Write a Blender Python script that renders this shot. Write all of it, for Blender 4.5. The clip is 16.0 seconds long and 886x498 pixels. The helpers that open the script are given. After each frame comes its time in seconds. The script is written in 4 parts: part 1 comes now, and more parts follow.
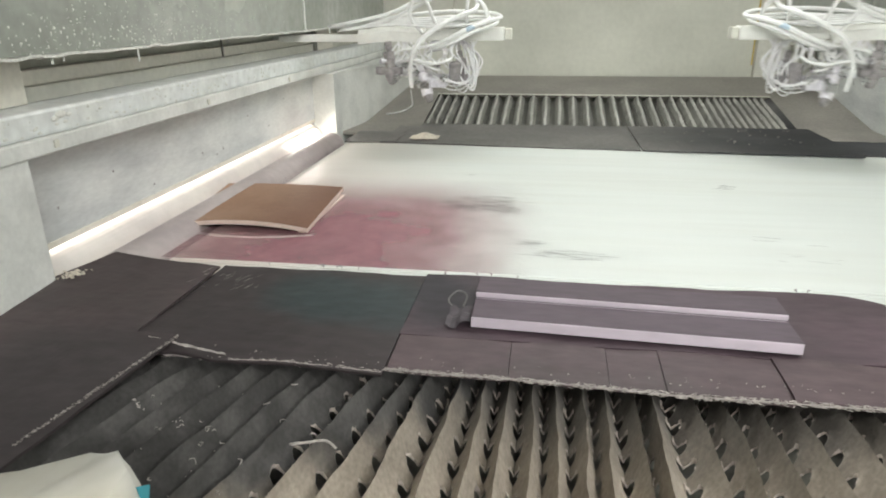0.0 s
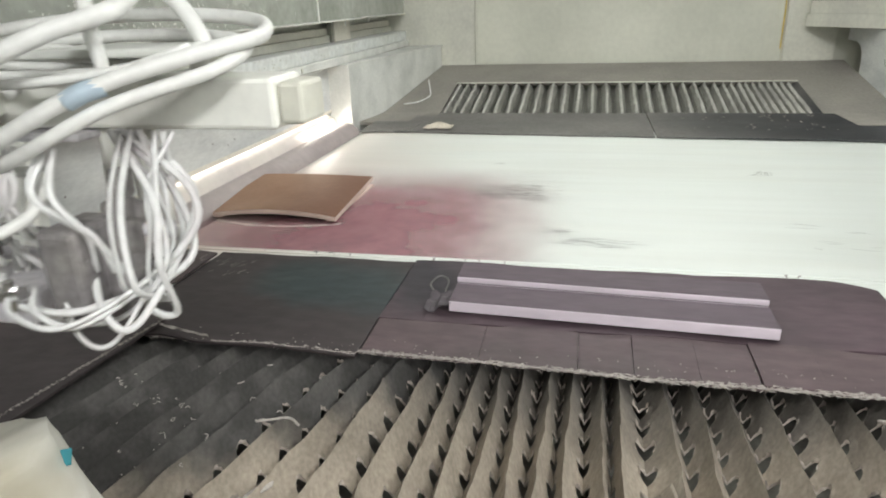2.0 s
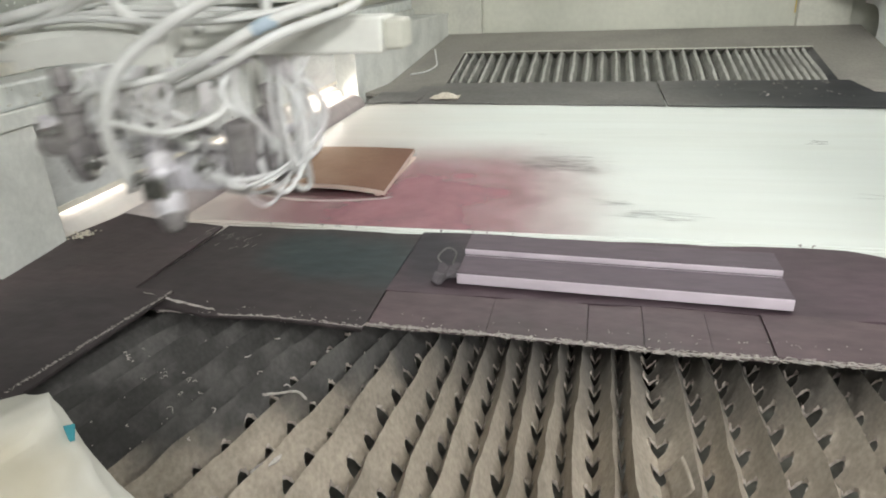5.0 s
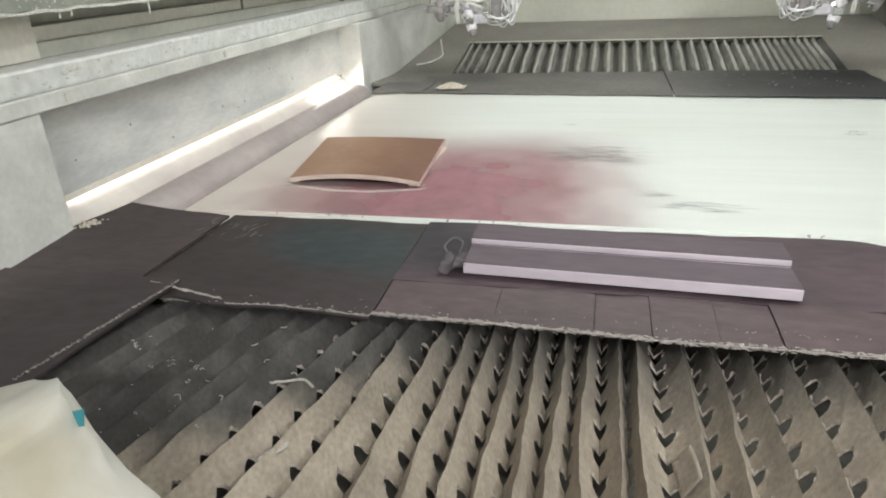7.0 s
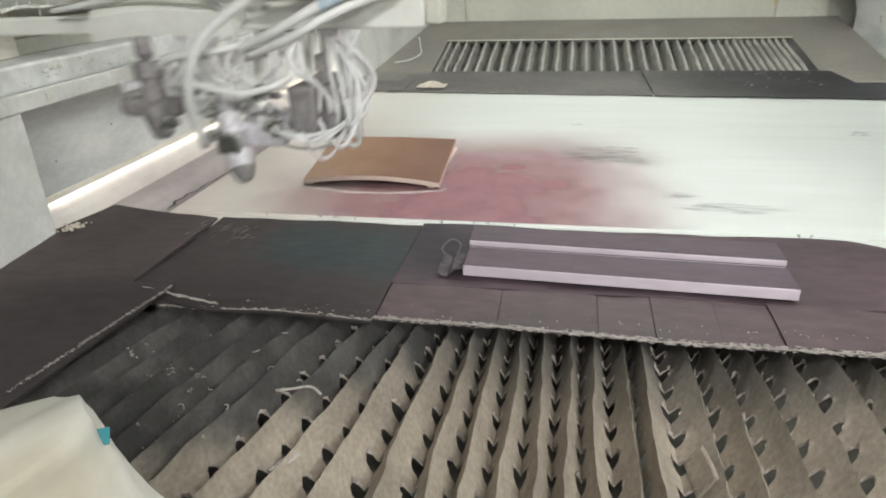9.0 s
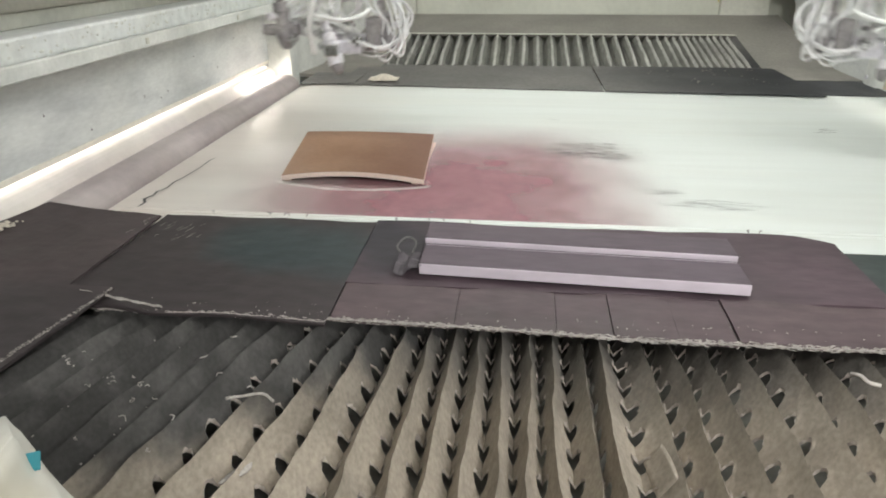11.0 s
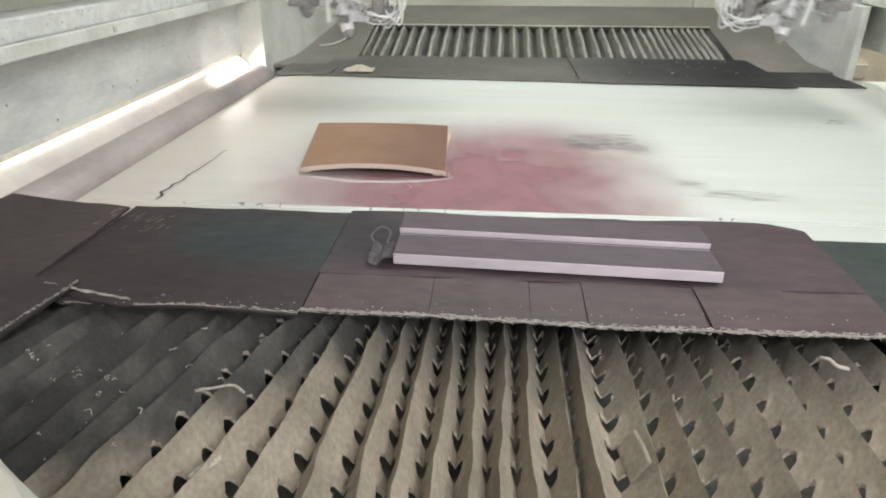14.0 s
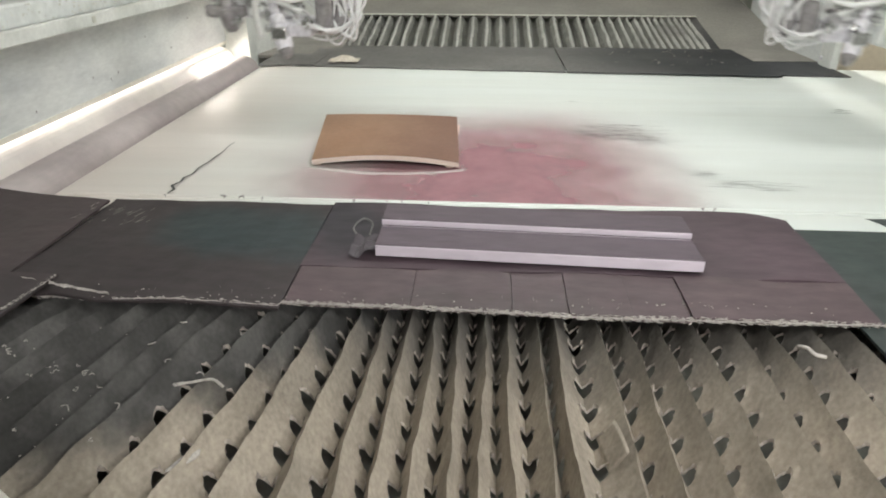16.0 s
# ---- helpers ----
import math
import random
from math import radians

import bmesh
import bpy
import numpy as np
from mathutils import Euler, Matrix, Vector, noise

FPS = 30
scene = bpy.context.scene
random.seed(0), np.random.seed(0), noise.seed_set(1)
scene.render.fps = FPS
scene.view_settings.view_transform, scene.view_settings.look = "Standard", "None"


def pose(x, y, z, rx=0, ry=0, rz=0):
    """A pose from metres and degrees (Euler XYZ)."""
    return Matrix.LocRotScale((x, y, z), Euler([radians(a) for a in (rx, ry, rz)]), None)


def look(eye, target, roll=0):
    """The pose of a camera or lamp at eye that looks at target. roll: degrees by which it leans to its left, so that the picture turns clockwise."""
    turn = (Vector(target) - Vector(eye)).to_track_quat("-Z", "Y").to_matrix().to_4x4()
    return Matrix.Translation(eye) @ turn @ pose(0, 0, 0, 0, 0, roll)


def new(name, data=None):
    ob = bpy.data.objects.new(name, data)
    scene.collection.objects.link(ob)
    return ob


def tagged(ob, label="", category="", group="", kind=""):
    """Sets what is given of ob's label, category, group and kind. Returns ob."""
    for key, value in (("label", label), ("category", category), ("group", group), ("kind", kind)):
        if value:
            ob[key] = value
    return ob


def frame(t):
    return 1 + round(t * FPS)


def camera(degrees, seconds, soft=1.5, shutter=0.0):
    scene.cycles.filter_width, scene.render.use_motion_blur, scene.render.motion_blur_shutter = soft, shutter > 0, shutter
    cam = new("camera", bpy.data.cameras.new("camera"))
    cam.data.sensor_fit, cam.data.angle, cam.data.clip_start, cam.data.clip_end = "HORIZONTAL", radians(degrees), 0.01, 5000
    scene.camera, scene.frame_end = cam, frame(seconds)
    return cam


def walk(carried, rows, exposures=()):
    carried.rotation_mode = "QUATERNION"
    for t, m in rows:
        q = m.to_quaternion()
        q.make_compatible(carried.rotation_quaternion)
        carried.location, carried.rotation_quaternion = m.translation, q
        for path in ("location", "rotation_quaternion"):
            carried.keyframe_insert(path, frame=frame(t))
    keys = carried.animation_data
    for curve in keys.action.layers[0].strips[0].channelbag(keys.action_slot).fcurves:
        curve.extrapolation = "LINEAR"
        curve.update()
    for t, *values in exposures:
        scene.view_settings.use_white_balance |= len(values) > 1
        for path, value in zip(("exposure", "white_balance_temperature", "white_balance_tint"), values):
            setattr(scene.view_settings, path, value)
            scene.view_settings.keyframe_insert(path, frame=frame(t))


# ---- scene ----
cam = camera(68.5, 16.0, soft=1.9, shutter=0.5)
PATH = [
    (0, (0.041, 0.257, 1.388), (-0.261, 2.108, 0.693), -0.6),
    (0.5, (0.066, 0.259, 1.397), (-0.239, 2.11, 0.703), -0.7),
    (1, (0.088, 0.264, 1.392), (-0.218, 2.114, 0.695), -0.6),
    (1.5, (0.121, 0.261, 1.39), (-0.245, 2.099, 0.69), -1.3),
    (2, (0.139, 0.259, 1.381), (-0.279, 2.079, 0.664), -2.0),
    (2.5, (0.14, 0.264, 1.379), (-0.285, 2.071, 0.635), -2.2),
    (3, (0.139, 0.266, 1.376), (-0.291, 2.069, 0.626), -2.3),
    (3.5, (0.142, 0.269, 1.373), (-0.295, 2.066, 0.611), -2.4),
    (4, (0.138, 0.272, 1.375), (-0.297, 2.064, 0.601), -2.6),
    (6.5, (0.136, 0.272, 1.371), (-0.312, 2.044, 0.559), -2.8),
    (7, (0.134, 0.272, 1.37), (-0.317, 2.041, 0.554), -2.8),
    (7.5, (0.137, 0.273, 1.372), (-0.313, 2.041, 0.552), -2.8),
    (8, (0.137, 0.27, 1.373), (-0.312, 2.038, 0.552), -2.8),
    (8.5, (0.122, 0.268, 1.378), (-0.32, 2.037, 0.555), -2.8),
    (9, (0.086, 0.271, 1.377), (-0.273, 2.056, 0.549), -2.0),
    (9.2, (0.083, 0.271, 1.382), (-0.25, 2.061, 0.553), -1.9),
    (11.5, (0.076, 0.295, 1.373), (-0.124, 2.094, 0.521), -0.2),
    (12, (0.079, 0.291, 1.372), (-0.111, 2.092, 0.524), -0.1),
    (12.5, (0.079, 0.29, 1.371), (-0.093, 2.091, 0.519), 0.0),
    (13, (0.082, 0.291, 1.37), (-0.083, 2.09, 0.511), -0.0),
    (13.5, (0.081, 0.295, 1.369), (-0.073, 2.092, 0.505), 0.0),
    (14, (0.083, 0.296, 1.366), (-0.064, 2.092, 0.499), -0.0),
    (14.5, (0.081, 0.296, 1.365), (-0.061, 2.089, 0.491), 0.0),
    (15, (0.082, 0.295, 1.362), (-0.055, 2.087, 0.484), -0.1),
    (15.5, (0.086, 0.299, 1.362), (-0.047, 2.084, 0.47), -0.2),
    (16, (0.096, 0.3, 1.366), (-0.022, 2.086, 0.473), 0.0),
]
walk(cam, [(t, look(eye, target, roll)) for t, eye, target, roll in PATH])

# ---- light ----
scene.view_settings.exposure = 0.0
world = bpy.data.worlds.new("hall_air")
scene.world = world
world.use_nodes = True
world.node_tree.nodes["Background"].inputs[0].default_value = (0.80, 0.86, 0.82, 1)
world.node_tree.nodes["Background"].inputs[1].default_value = 0.05


def area_lamp(name, eye, target, sx, sy, watts, colour):
    data = bpy.data.lights.new(name, "AREA")
    data.shape, data.size, data.size_y, data.energy, data.color = "RECTANGLE", sx, sy, watts, colour
    ob = new(name, data)
    ob.matrix_basis = look(eye, target)
    return ob


COOL, WARM = (0.995, 0.99, 0.965), (1.0, 0.93, 0.83)
# diffuser panels in the roof of the machine, tube lamps under the side panels, hall lamp over the operator's side; the
# low front lamp and the outfeed lamp are unseen fill
area_lamp("roof_lamp", (0.26, 1.75, 2.06), (0.26, 1.75, 0), 1.5, 0.25, 2.9, COOL)
area_lamp("roof_lamp", (0.26, 2.75, 2.06), (0.26, 2.75, 0), 1.5, 0.25, 4.6, COOL)
area_lamp("hall_lamp", (0.9, -2.0, 2.92), (0.0, 1.1, 1.2), 1.2, 0.5, 114, COOL)
area_lamp("fill_lamp", (0.52, 0.55, 1.62), (0.30, 0.95, 0.85), 0.5, 0.12, 5.7, COOL)
area_lamp("side_tube_lamp", (-0.913, 2.05, 0.9715), (-0.895, 2.05, 0.93), 1.5, 0.012, 0.46, WARM)
area_lamp("side_tube_lamp", (-0.868, 2.60, 0.9618), (-0.80, 2.60, 0.90), 0.30, 0.012, 0.75, WARM)
# added fill lamp, out of view, that brightens the outfeed guard
area_lamp("hall_lamp", (2.3, 2.1, 2.92), (2.2, 2.1, 0), 1.0, 0.5, 45, WARM)


# ---- materials ----
def mat(name, base, rough=0.6, metal=0.0, grain=60.0, vary=0.12, stain=None, stain_scale=4.0, stain_amount=0.5, bump=0.15, bump_scale=None, stretch=(1, 1, 1)):
    m = bpy.data.materials.new(name)
    m.use_nodes = True
    n, l = m.node_tree.nodes, m.node_tree.links
    b = n["Principled BSDF"]
    co = n.new("ShaderNodeTexCoord")
    mp = n.new("ShaderNodeMapping")
    mp.inputs["Scale"].default_value = stretch
    l.new(co.outputs["Object"], mp.inputs[0])
    fine = n.new("ShaderNodeTexNoise")
    fine.inputs["Scale"].default_value, fine.inputs["Detail"].default_value = grain, 6
    big = n.new("ShaderNodeTexNoise")
    big.inputs["Scale"].default_value, big.inputs["Detail"].default_value = stain_scale, 5
    l.new(mp.outputs[0], fine.inputs[0])
    l.new(mp.outputs[0], big.inputs[0])
    ramp = n.new("ShaderNodeMapRange")
    ramp.inputs[1].default_value, ramp.inputs[2].default_value = 0.3, 0.7
    ramp.inputs[3].default_value, ramp.inputs[4].default_value = 1 - vary, 1 + vary
    l.new(fine.outputs[0], ramp.inputs[0])
    edge = n.new("ShaderNodeMapRange")
    edge.inputs[1].default_value, edge.inputs[2].default_value = 0.42, 0.68
    edge.inputs[4].default_value = stain_amount
    l.new(big.outputs[0], edge.inputs[0])
    mix = n.new("ShaderNodeMix")
    mix.data_type = "RGBA"
    mix.inputs[6].default_value = (*base, 1)
    mix.inputs[7].default_value = (*(stain or [c * 0.7 for c in base]), 1)
    l.new(edge.outputs[0], mix.inputs[0])
    mul = n.new("ShaderNodeVectorMath")
    mul.operation = "MULTIPLY"
    l.new(mix.outputs[2], mul.inputs[0])
    l.new(ramp.outputs[0], mul.inputs[1])
    l.new(mul.outputs[0], b.inputs["Base Color"])
    b.inputs["Metallic"].default_value = metal
    rr = n.new("ShaderNodeMapRange")
    rr.inputs[3].default_value, rr.inputs[4].default_value = max(rough - 0.12, 0.05), min(rough + 0.12, 1)
    l.new(big.outputs[0], rr.inputs[0])
    l.new(rr.outputs[0], b.inputs["Roughness"])
    if bump:
        bt = n.new("ShaderNodeTexNoise")
        bt.inputs["Scale"].default_value, bt.inputs["Detail"].default_value = bump_scale or grain, 4
        l.new(mp.outputs[0], bt.inputs[0])
        bn = n.new("ShaderNodeBump")
        bn.inputs["Strength"].default_value, bn.inputs["Distance"].default_value = bump, 0.004
        l.new(bt.outputs[0], bn.inputs["Height"])
        l.new(bn.outputs[0], b.inputs["Normal"])
    m["mix"] = mix.name
    return m


def glow(name, colour, strength):
    m = bpy.data.materials.new(name)
    m.use_nodes = True
    b = m.node_tree.nodes["Principled BSDF"]
    b.inputs["Emission Color"].default_value, b.inputs["Emission Strength"].default_value = (*colour, 1), strength
    return m


def ramp_node(m, source, lo, hi, a=0.0, b=1.0, smooth=True):
    n = m.node_tree.nodes.new("ShaderNodeMapRange")
    n.interpolation_type = "SMOOTHSTEP" if smooth else "LINEAR"
    for k, v in ((1, lo), (2, hi), (3, a), (4, b)):
        n.inputs[k].default_value = v
    m.node_tree.links.new(source, n.inputs[0])
    return n.outputs[0]


def math_node(m, op, a, b):
    n = m.node_tree.nodes.new("ShaderNodeMath")
    n.operation = op
    for k, v in ((0, a), (1, b)):
        if isinstance(v, (int, float)):
            n.inputs[k].default_value = v
        else:
            m.node_tree.links.new(v, n.inputs[k])
    return n.outputs[0]


def axes(m, wobble=0.0, scale=6.0):
    """Object x, y and z of a material, shaken by noise."""
    n, l = m.node_tree.nodes, m.node_tree.links
    co = n.new("ShaderNodeTexCoord")
    src = co.outputs["Object"]
    if wobble:
        t = n.new("ShaderNodeTexNoise")
        t.inputs["Scale"].default_value, t.inputs["Detail"].default_value = scale, 5
        l.new(src, t.inputs[0])
        sub = n.new("ShaderNodeVectorMath")
        sub.operation = "MULTIPLY_ADD"
        l.new(t.outputs[1], sub.inputs[0])
        sub.inputs[1].default_value = (wobble,) * 3
        add = n.new("ShaderNodeVectorMath")
        add.operation = "ADD"
        add.inputs[1].default_value = (-wobble / 2,) * 3
        l.new(src, add.inputs[0])
        l.new(add.outputs[0], sub.inputs[2])
        src = sub.outputs[0]
    sp = n.new("ShaderNodeSeparateXYZ")
    l.new(src, sp.inputs[0])
    return sp.outputs


WHITE_BELT = mat("belt_pvc", (0.715, 0.76, 0.725), 0.42, grain=9, vary=0.03, stain=(0.69, 0.715, 0.665), stain_scale=3, stain_amount=0.5, bump=0.04, bump_scale=200, stretch=(0.25, 3, 1))
# darker, dustier copy of the roller colour, with the second roller's shade painted in
NIP_ROLLER = mat("dusty_shaded_roller_pvc", (0.47, 0.42, 0.41), 0.5, grain=30, vary=0.08, stain=(0.36, 0.31, 0.31), stain_amount=0.7, bump=0.05)
ROLLER = mat("roller_pvc", (0.76, 0.72, 0.67), 0.45, grain=30, vary=0.05, stain=(0.60, 0.55, 0.54), stain_amount=0.6, bump=0.05)
PANEL = mat("panel_paint", (0.70, 0.72, 0.705), 0.55, grain=120, vary=0.07, stain=(0.50, 0.52, 0.525), stain_scale=9, stain_amount=0.85, bump=0.1, stretch=(1, 0.4, 1.3))
FRAME = mat("frame_paint", (0.76, 0.775, 0.74), 0.5, grain=90, vary=0.06, stain=(0.48, 0.50, 0.47), stain_scale=7, stain_amount=0.6, bump=0.12)
DUCT = mat("cream_duct_paint", (0.82, 0.79, 0.70), 0.55, grain=70, vary=0.06, stain=(0.66, 0.64, 0.56), stain_scale=6, stain_amount=0.5)
RAIL = mat("galvanised_rail", (0.74, 0.77, 0.76), 0.38, 0.12, grain=40, vary=0.12, stain=(0.72, 0.74, 0.70), stain_scale=9, stain_amount=0.7, bump=0.12)
DARK_GAP = mat("dark_channel", (0.27, 0.27, 0.235), 0.7, grain=60, vary=0.15, bump=0.1)
BACK = mat("back_panel_paint", (0.67, 0.675, 0.585), 0.6, grain=40, vary=0.04, stain=(0.50, 0.51, 0.44), stain_scale=2, stain_amount=0.7, bump=0.05)
PILASTER = mat("pilaster_paint", (0.66, 0.66, 0.58), 0.6, grain=60, vary=0.06, stain=(0.46, 0.46, 0.42), stain_scale=4, stain_amount=0.6)
FAR_SHEET = mat("grey_overspray_sheet", (0.31, 0.295, 0.265), 0.75, grain=90, vary=0.10, stain=(0.23, 0.22, 0.20), stain_scale=3, stain_amount=0.8, bump=0.12)
FAR_STRIP = mat("dark_overspray_strip", (0.120, 0.116, 0.113), 0.5, grain=70, vary=0.2, stain=(0.20, 0.19, 0.18), stain_scale=6, stain_amount=0.7, bump=0.2)


def patch(m, tint, at, size, amount=0.85):
    """A broad soft patch of another colour on a material."""
    x, y, z = axes(m, 0.18, 7)
    n, l = m.node_tree.nodes, m.node_tree.links
    dx = math_node(m, "DIVIDE", math_node(m, "SUBTRACT", x, at[0]), size[0])
    dy = math_node(m, "DIVIDE", math_node(m, "SUBTRACT", y, at[1]), size[1])
    d = math_node(m, "ADD", math_node(m, "MULTIPLY", dx, dx), math_node(m, "MULTIPLY", dy, dy))
    k = ramp_node(m, d, 0.1, 1.0, amount, 0.0)
    old = n[m["mix"]]
    mix = n.new("ShaderNodeMix")
    mix.data_type = "RGBA"
    mix.inputs[7].default_value = (*tint, 1)
    l.new(k, mix.inputs[0])
    target = old.outputs[2].links[0].to_socket
    l.new(old.outputs[2], mix.inputs[6])
    l.new(mix.outputs[2], target)
    return m


patch(FAR_STRIP, (0.026, 0.028, 0.033), (1.02, 2.90), (0.75, 0.60), 1.0)
CREAM = mat("cream_paint", (0.72, 0.66, 0.54), 0.5, grain=60, vary=0.05, stain=(0.62, 0.55, 0.43), stain_amount=0.5)
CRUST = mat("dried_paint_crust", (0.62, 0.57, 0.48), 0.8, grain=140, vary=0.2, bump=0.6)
WHITE_CRUST = mat("white_overspray_crust", (0.72, 0.73, 0.68), 0.85, grain=140, vary=0.15, bump=0.6)
HALL = mat("hall_plaster", (0.55, 0.57, 0.53), 0.85, grain=20, vary=0.05)
CONCRETE = mat("concrete", (0.30, 0.29, 0.27), 0.8, grain=30, vary=0.15)
ARM = mat("white_arm_paint", (0.86, 0.87, 0.82), 0.45, grain=70, vary=0.04, stain=(0.62, 0.60, 0.55), stain_scale=8, stain_amount=0.5, bump=0.08)
HOSE = mat("white_hose", (0.86, 0.87, 0.85), 0.4, grain=120, vary=0.05, stain=(0.55, 0.55, 0.53), stain_scale=14, stain_amount=0.5)
THIN_HOSE = mat("clear_air_hose", (0.84, 0.85, 0.85), 0.35, grain=120, vary=0.06, stain=(0.48, 0.42, 0.43), stain_scale=20, stain_amount=0.5)
GUN = mat("overspray_gun_metal", (0.70, 0.69, 0.73), 0.45, 0.2, grain=110, vary=0.15, stain=(0.68, 0.65, 0.65), stain_scale=25, stain_amount=0.8, bump=0.25)
GUN_DARK = mat("dark_gun_body", (0.25, 0.235, 0.24), 0.6, 0.2, grain=110, vary=0.2, stain=(0.40, 0.38, 0.36), stain_scale=25, stain_amount=0.7, bump=0.25)
CHROME = mat("chrome_fitting", (0.7, 0.7, 0.7), 0.25, 1.0, grain=80, vary=0.06)
WOOD_TOP = mat("coated_batten_top", (0.092, 0.068, 0.084), 0.6, grain=80, vary=0.15, stain=(0.125, 0.100, 0.118), stretch=(0.3, 1, 1), bump=0.15)
WOOD_FACE = mat("primed_batten_face", (0.62, 0.55, 0.61), 0.6, grain=60, vary=0.08, stain=(0.60, 0.54, 0.62), stretch=(0.3, 1, 1), bump=0.12)
PAPER = mat("white_paper", (0.60, 0.595, 0.54), 0.8, grain=14, vary=0.08, stain=(0.44, 0.40, 0.29), stain_scale=9, stain_amount=0.75, bump=0.2, bump_scale=25)
TEAL = mat("teal_paint_fleck", (0.05, 0.30, 0.36), 0.5)
BLUE_TAPE = mat("pale_blue_tape", (0.52, 0.64, 0.74), 0.5, grain=60, vary=0.06)
YELLOW = mat("lit_gap_yellow", (0.62, 0.46, 0.12), 0.5)
SCRAP = mat("dusty_scrap", (0.10, 0.088, 0.098), 0.8, grain=60, vary=0.15)
INK = mat("black_scuff", (0.07, 0.07, 0.07), 0.6)
GREY_INK = mat("grey_scuff", (0.42, 0.43, 0.42), 0.6)
RIM = mat("torn_paper_rim", (0.46, 0.41, 0.36), 0.85, grain=160, vary=0.3, stain=(0.14, 0.12, 0.115), stain_scale=30, stain_amount=0.8, bump=0.3)
# pale ridge colour: lit crests painted in against the darker far paper
LIT_RIDGE = mat("lit_ridge_paint", (0.50, 0.50, 0.46), 0.8, grain=90, vary=0.2, stain=(0.30, 0.30, 0.275), stain_scale=5, stain_amount=0.9, bump=0.2)
FIBRE = mat("torn_card_fibre", (0.44, 0.41, 0.38), 0.9, grain=200, vary=0.25)
TUBE = glow("tube_glow", WARM, 2.4)
DIFFUSER = glow("diffuser_glow", COOL, 5.0)


def card_material(name, base, tint, tint_at, tint_size):
    """Card coated with dried paint, with one broad patch of another colour."""
    m = mat(name, base, 0.62, grain=45, vary=0.20, stain=[c * 1.6 for c in base], stain_scale=5, stain_amount=0.7, bump=0.4, bump_scale=22, stretch=(0.6, 1.3, 1))
    return patch(m, tint, tint_at, tint_size)


CARD_TEAL = card_material("card_teal_coat", (0.033, 0.026, 0.027), (0.023, 0.040, 0.043), (-0.31, 1.27), (0.20, 0.13))
CARD_PLUM = card_material("card_plum_coat", (0.066, 0.044, 0.053), (0.020, 0.020, 0.026), (-0.13, 1.30), (0.13, 0.15))
CARD_BROWN = card_material("card_brown_coat", (0.083, 0.058, 0.063), (0.072, 0.055, 0.057), (0.1, 1.05), (0.3, 0.05))
CARD_CORNER = card_material("card_umber_coat", (0.056, 0.042, 0.043), (0.040, 0.033, 0.035), (-0.6, 0.9), (0.2, 0.3))
CARD_SLATE = card_material("card_slate_coat", (0.033, 0.042, 0.040), (0.040, 0.055, 0.052), (0.8, 1.3), (0.3, 0.2))


def filter_material(name, kraft, coat_shade, x_lo, x_hi, y_lo, y_hi, slant=0.0):
    """Kraft paper with dried overspray towards one side; painted card shade darkens the far end."""
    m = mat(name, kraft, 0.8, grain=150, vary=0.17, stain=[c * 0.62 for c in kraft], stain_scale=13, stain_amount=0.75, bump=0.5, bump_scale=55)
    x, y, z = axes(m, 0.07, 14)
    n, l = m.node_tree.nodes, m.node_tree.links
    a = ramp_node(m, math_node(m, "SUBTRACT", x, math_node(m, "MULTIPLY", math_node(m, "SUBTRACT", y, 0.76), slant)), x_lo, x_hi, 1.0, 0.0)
    # far end: shade under the card edge painted in along with the overspray
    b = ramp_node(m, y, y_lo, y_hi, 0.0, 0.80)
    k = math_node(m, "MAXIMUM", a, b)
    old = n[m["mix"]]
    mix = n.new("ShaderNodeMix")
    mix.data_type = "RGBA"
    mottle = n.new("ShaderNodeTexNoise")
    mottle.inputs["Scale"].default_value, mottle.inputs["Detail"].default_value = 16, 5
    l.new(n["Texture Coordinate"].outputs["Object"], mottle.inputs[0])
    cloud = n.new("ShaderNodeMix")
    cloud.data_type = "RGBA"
    cloud.inputs[6].default_value, cloud.inputs[7].default_value = (*[c * 0.8 for c in coat_shade], 1), (*[c * 1.6 for c in coat_shade], 1)
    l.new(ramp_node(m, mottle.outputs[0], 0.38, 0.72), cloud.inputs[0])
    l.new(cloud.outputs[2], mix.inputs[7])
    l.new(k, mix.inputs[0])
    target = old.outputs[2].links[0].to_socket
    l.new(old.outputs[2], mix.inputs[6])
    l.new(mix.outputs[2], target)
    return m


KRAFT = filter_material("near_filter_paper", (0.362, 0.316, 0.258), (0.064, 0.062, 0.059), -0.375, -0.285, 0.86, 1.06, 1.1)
FAR_KRAFT = filter_material("far_filter_paper", (0.235, 0.235, 0.21), (0.17, 0.17, 0.155), -0.50, -0.25, 3.9, 4.2)


def glass_material():
    m = mat("dusty_glass", (0.29, 0.31, 0.275), 0.22, grain=35, vary=0.12, stain=(0.40, 0.42, 0.38), stain_scale=3, stain_amount=0.8, bump=0.02)
    m.node_tree.nodes["Principled BSDF"].inputs["Coat Weight"].default_value = 0.4
    return m


GLASS = glass_material()


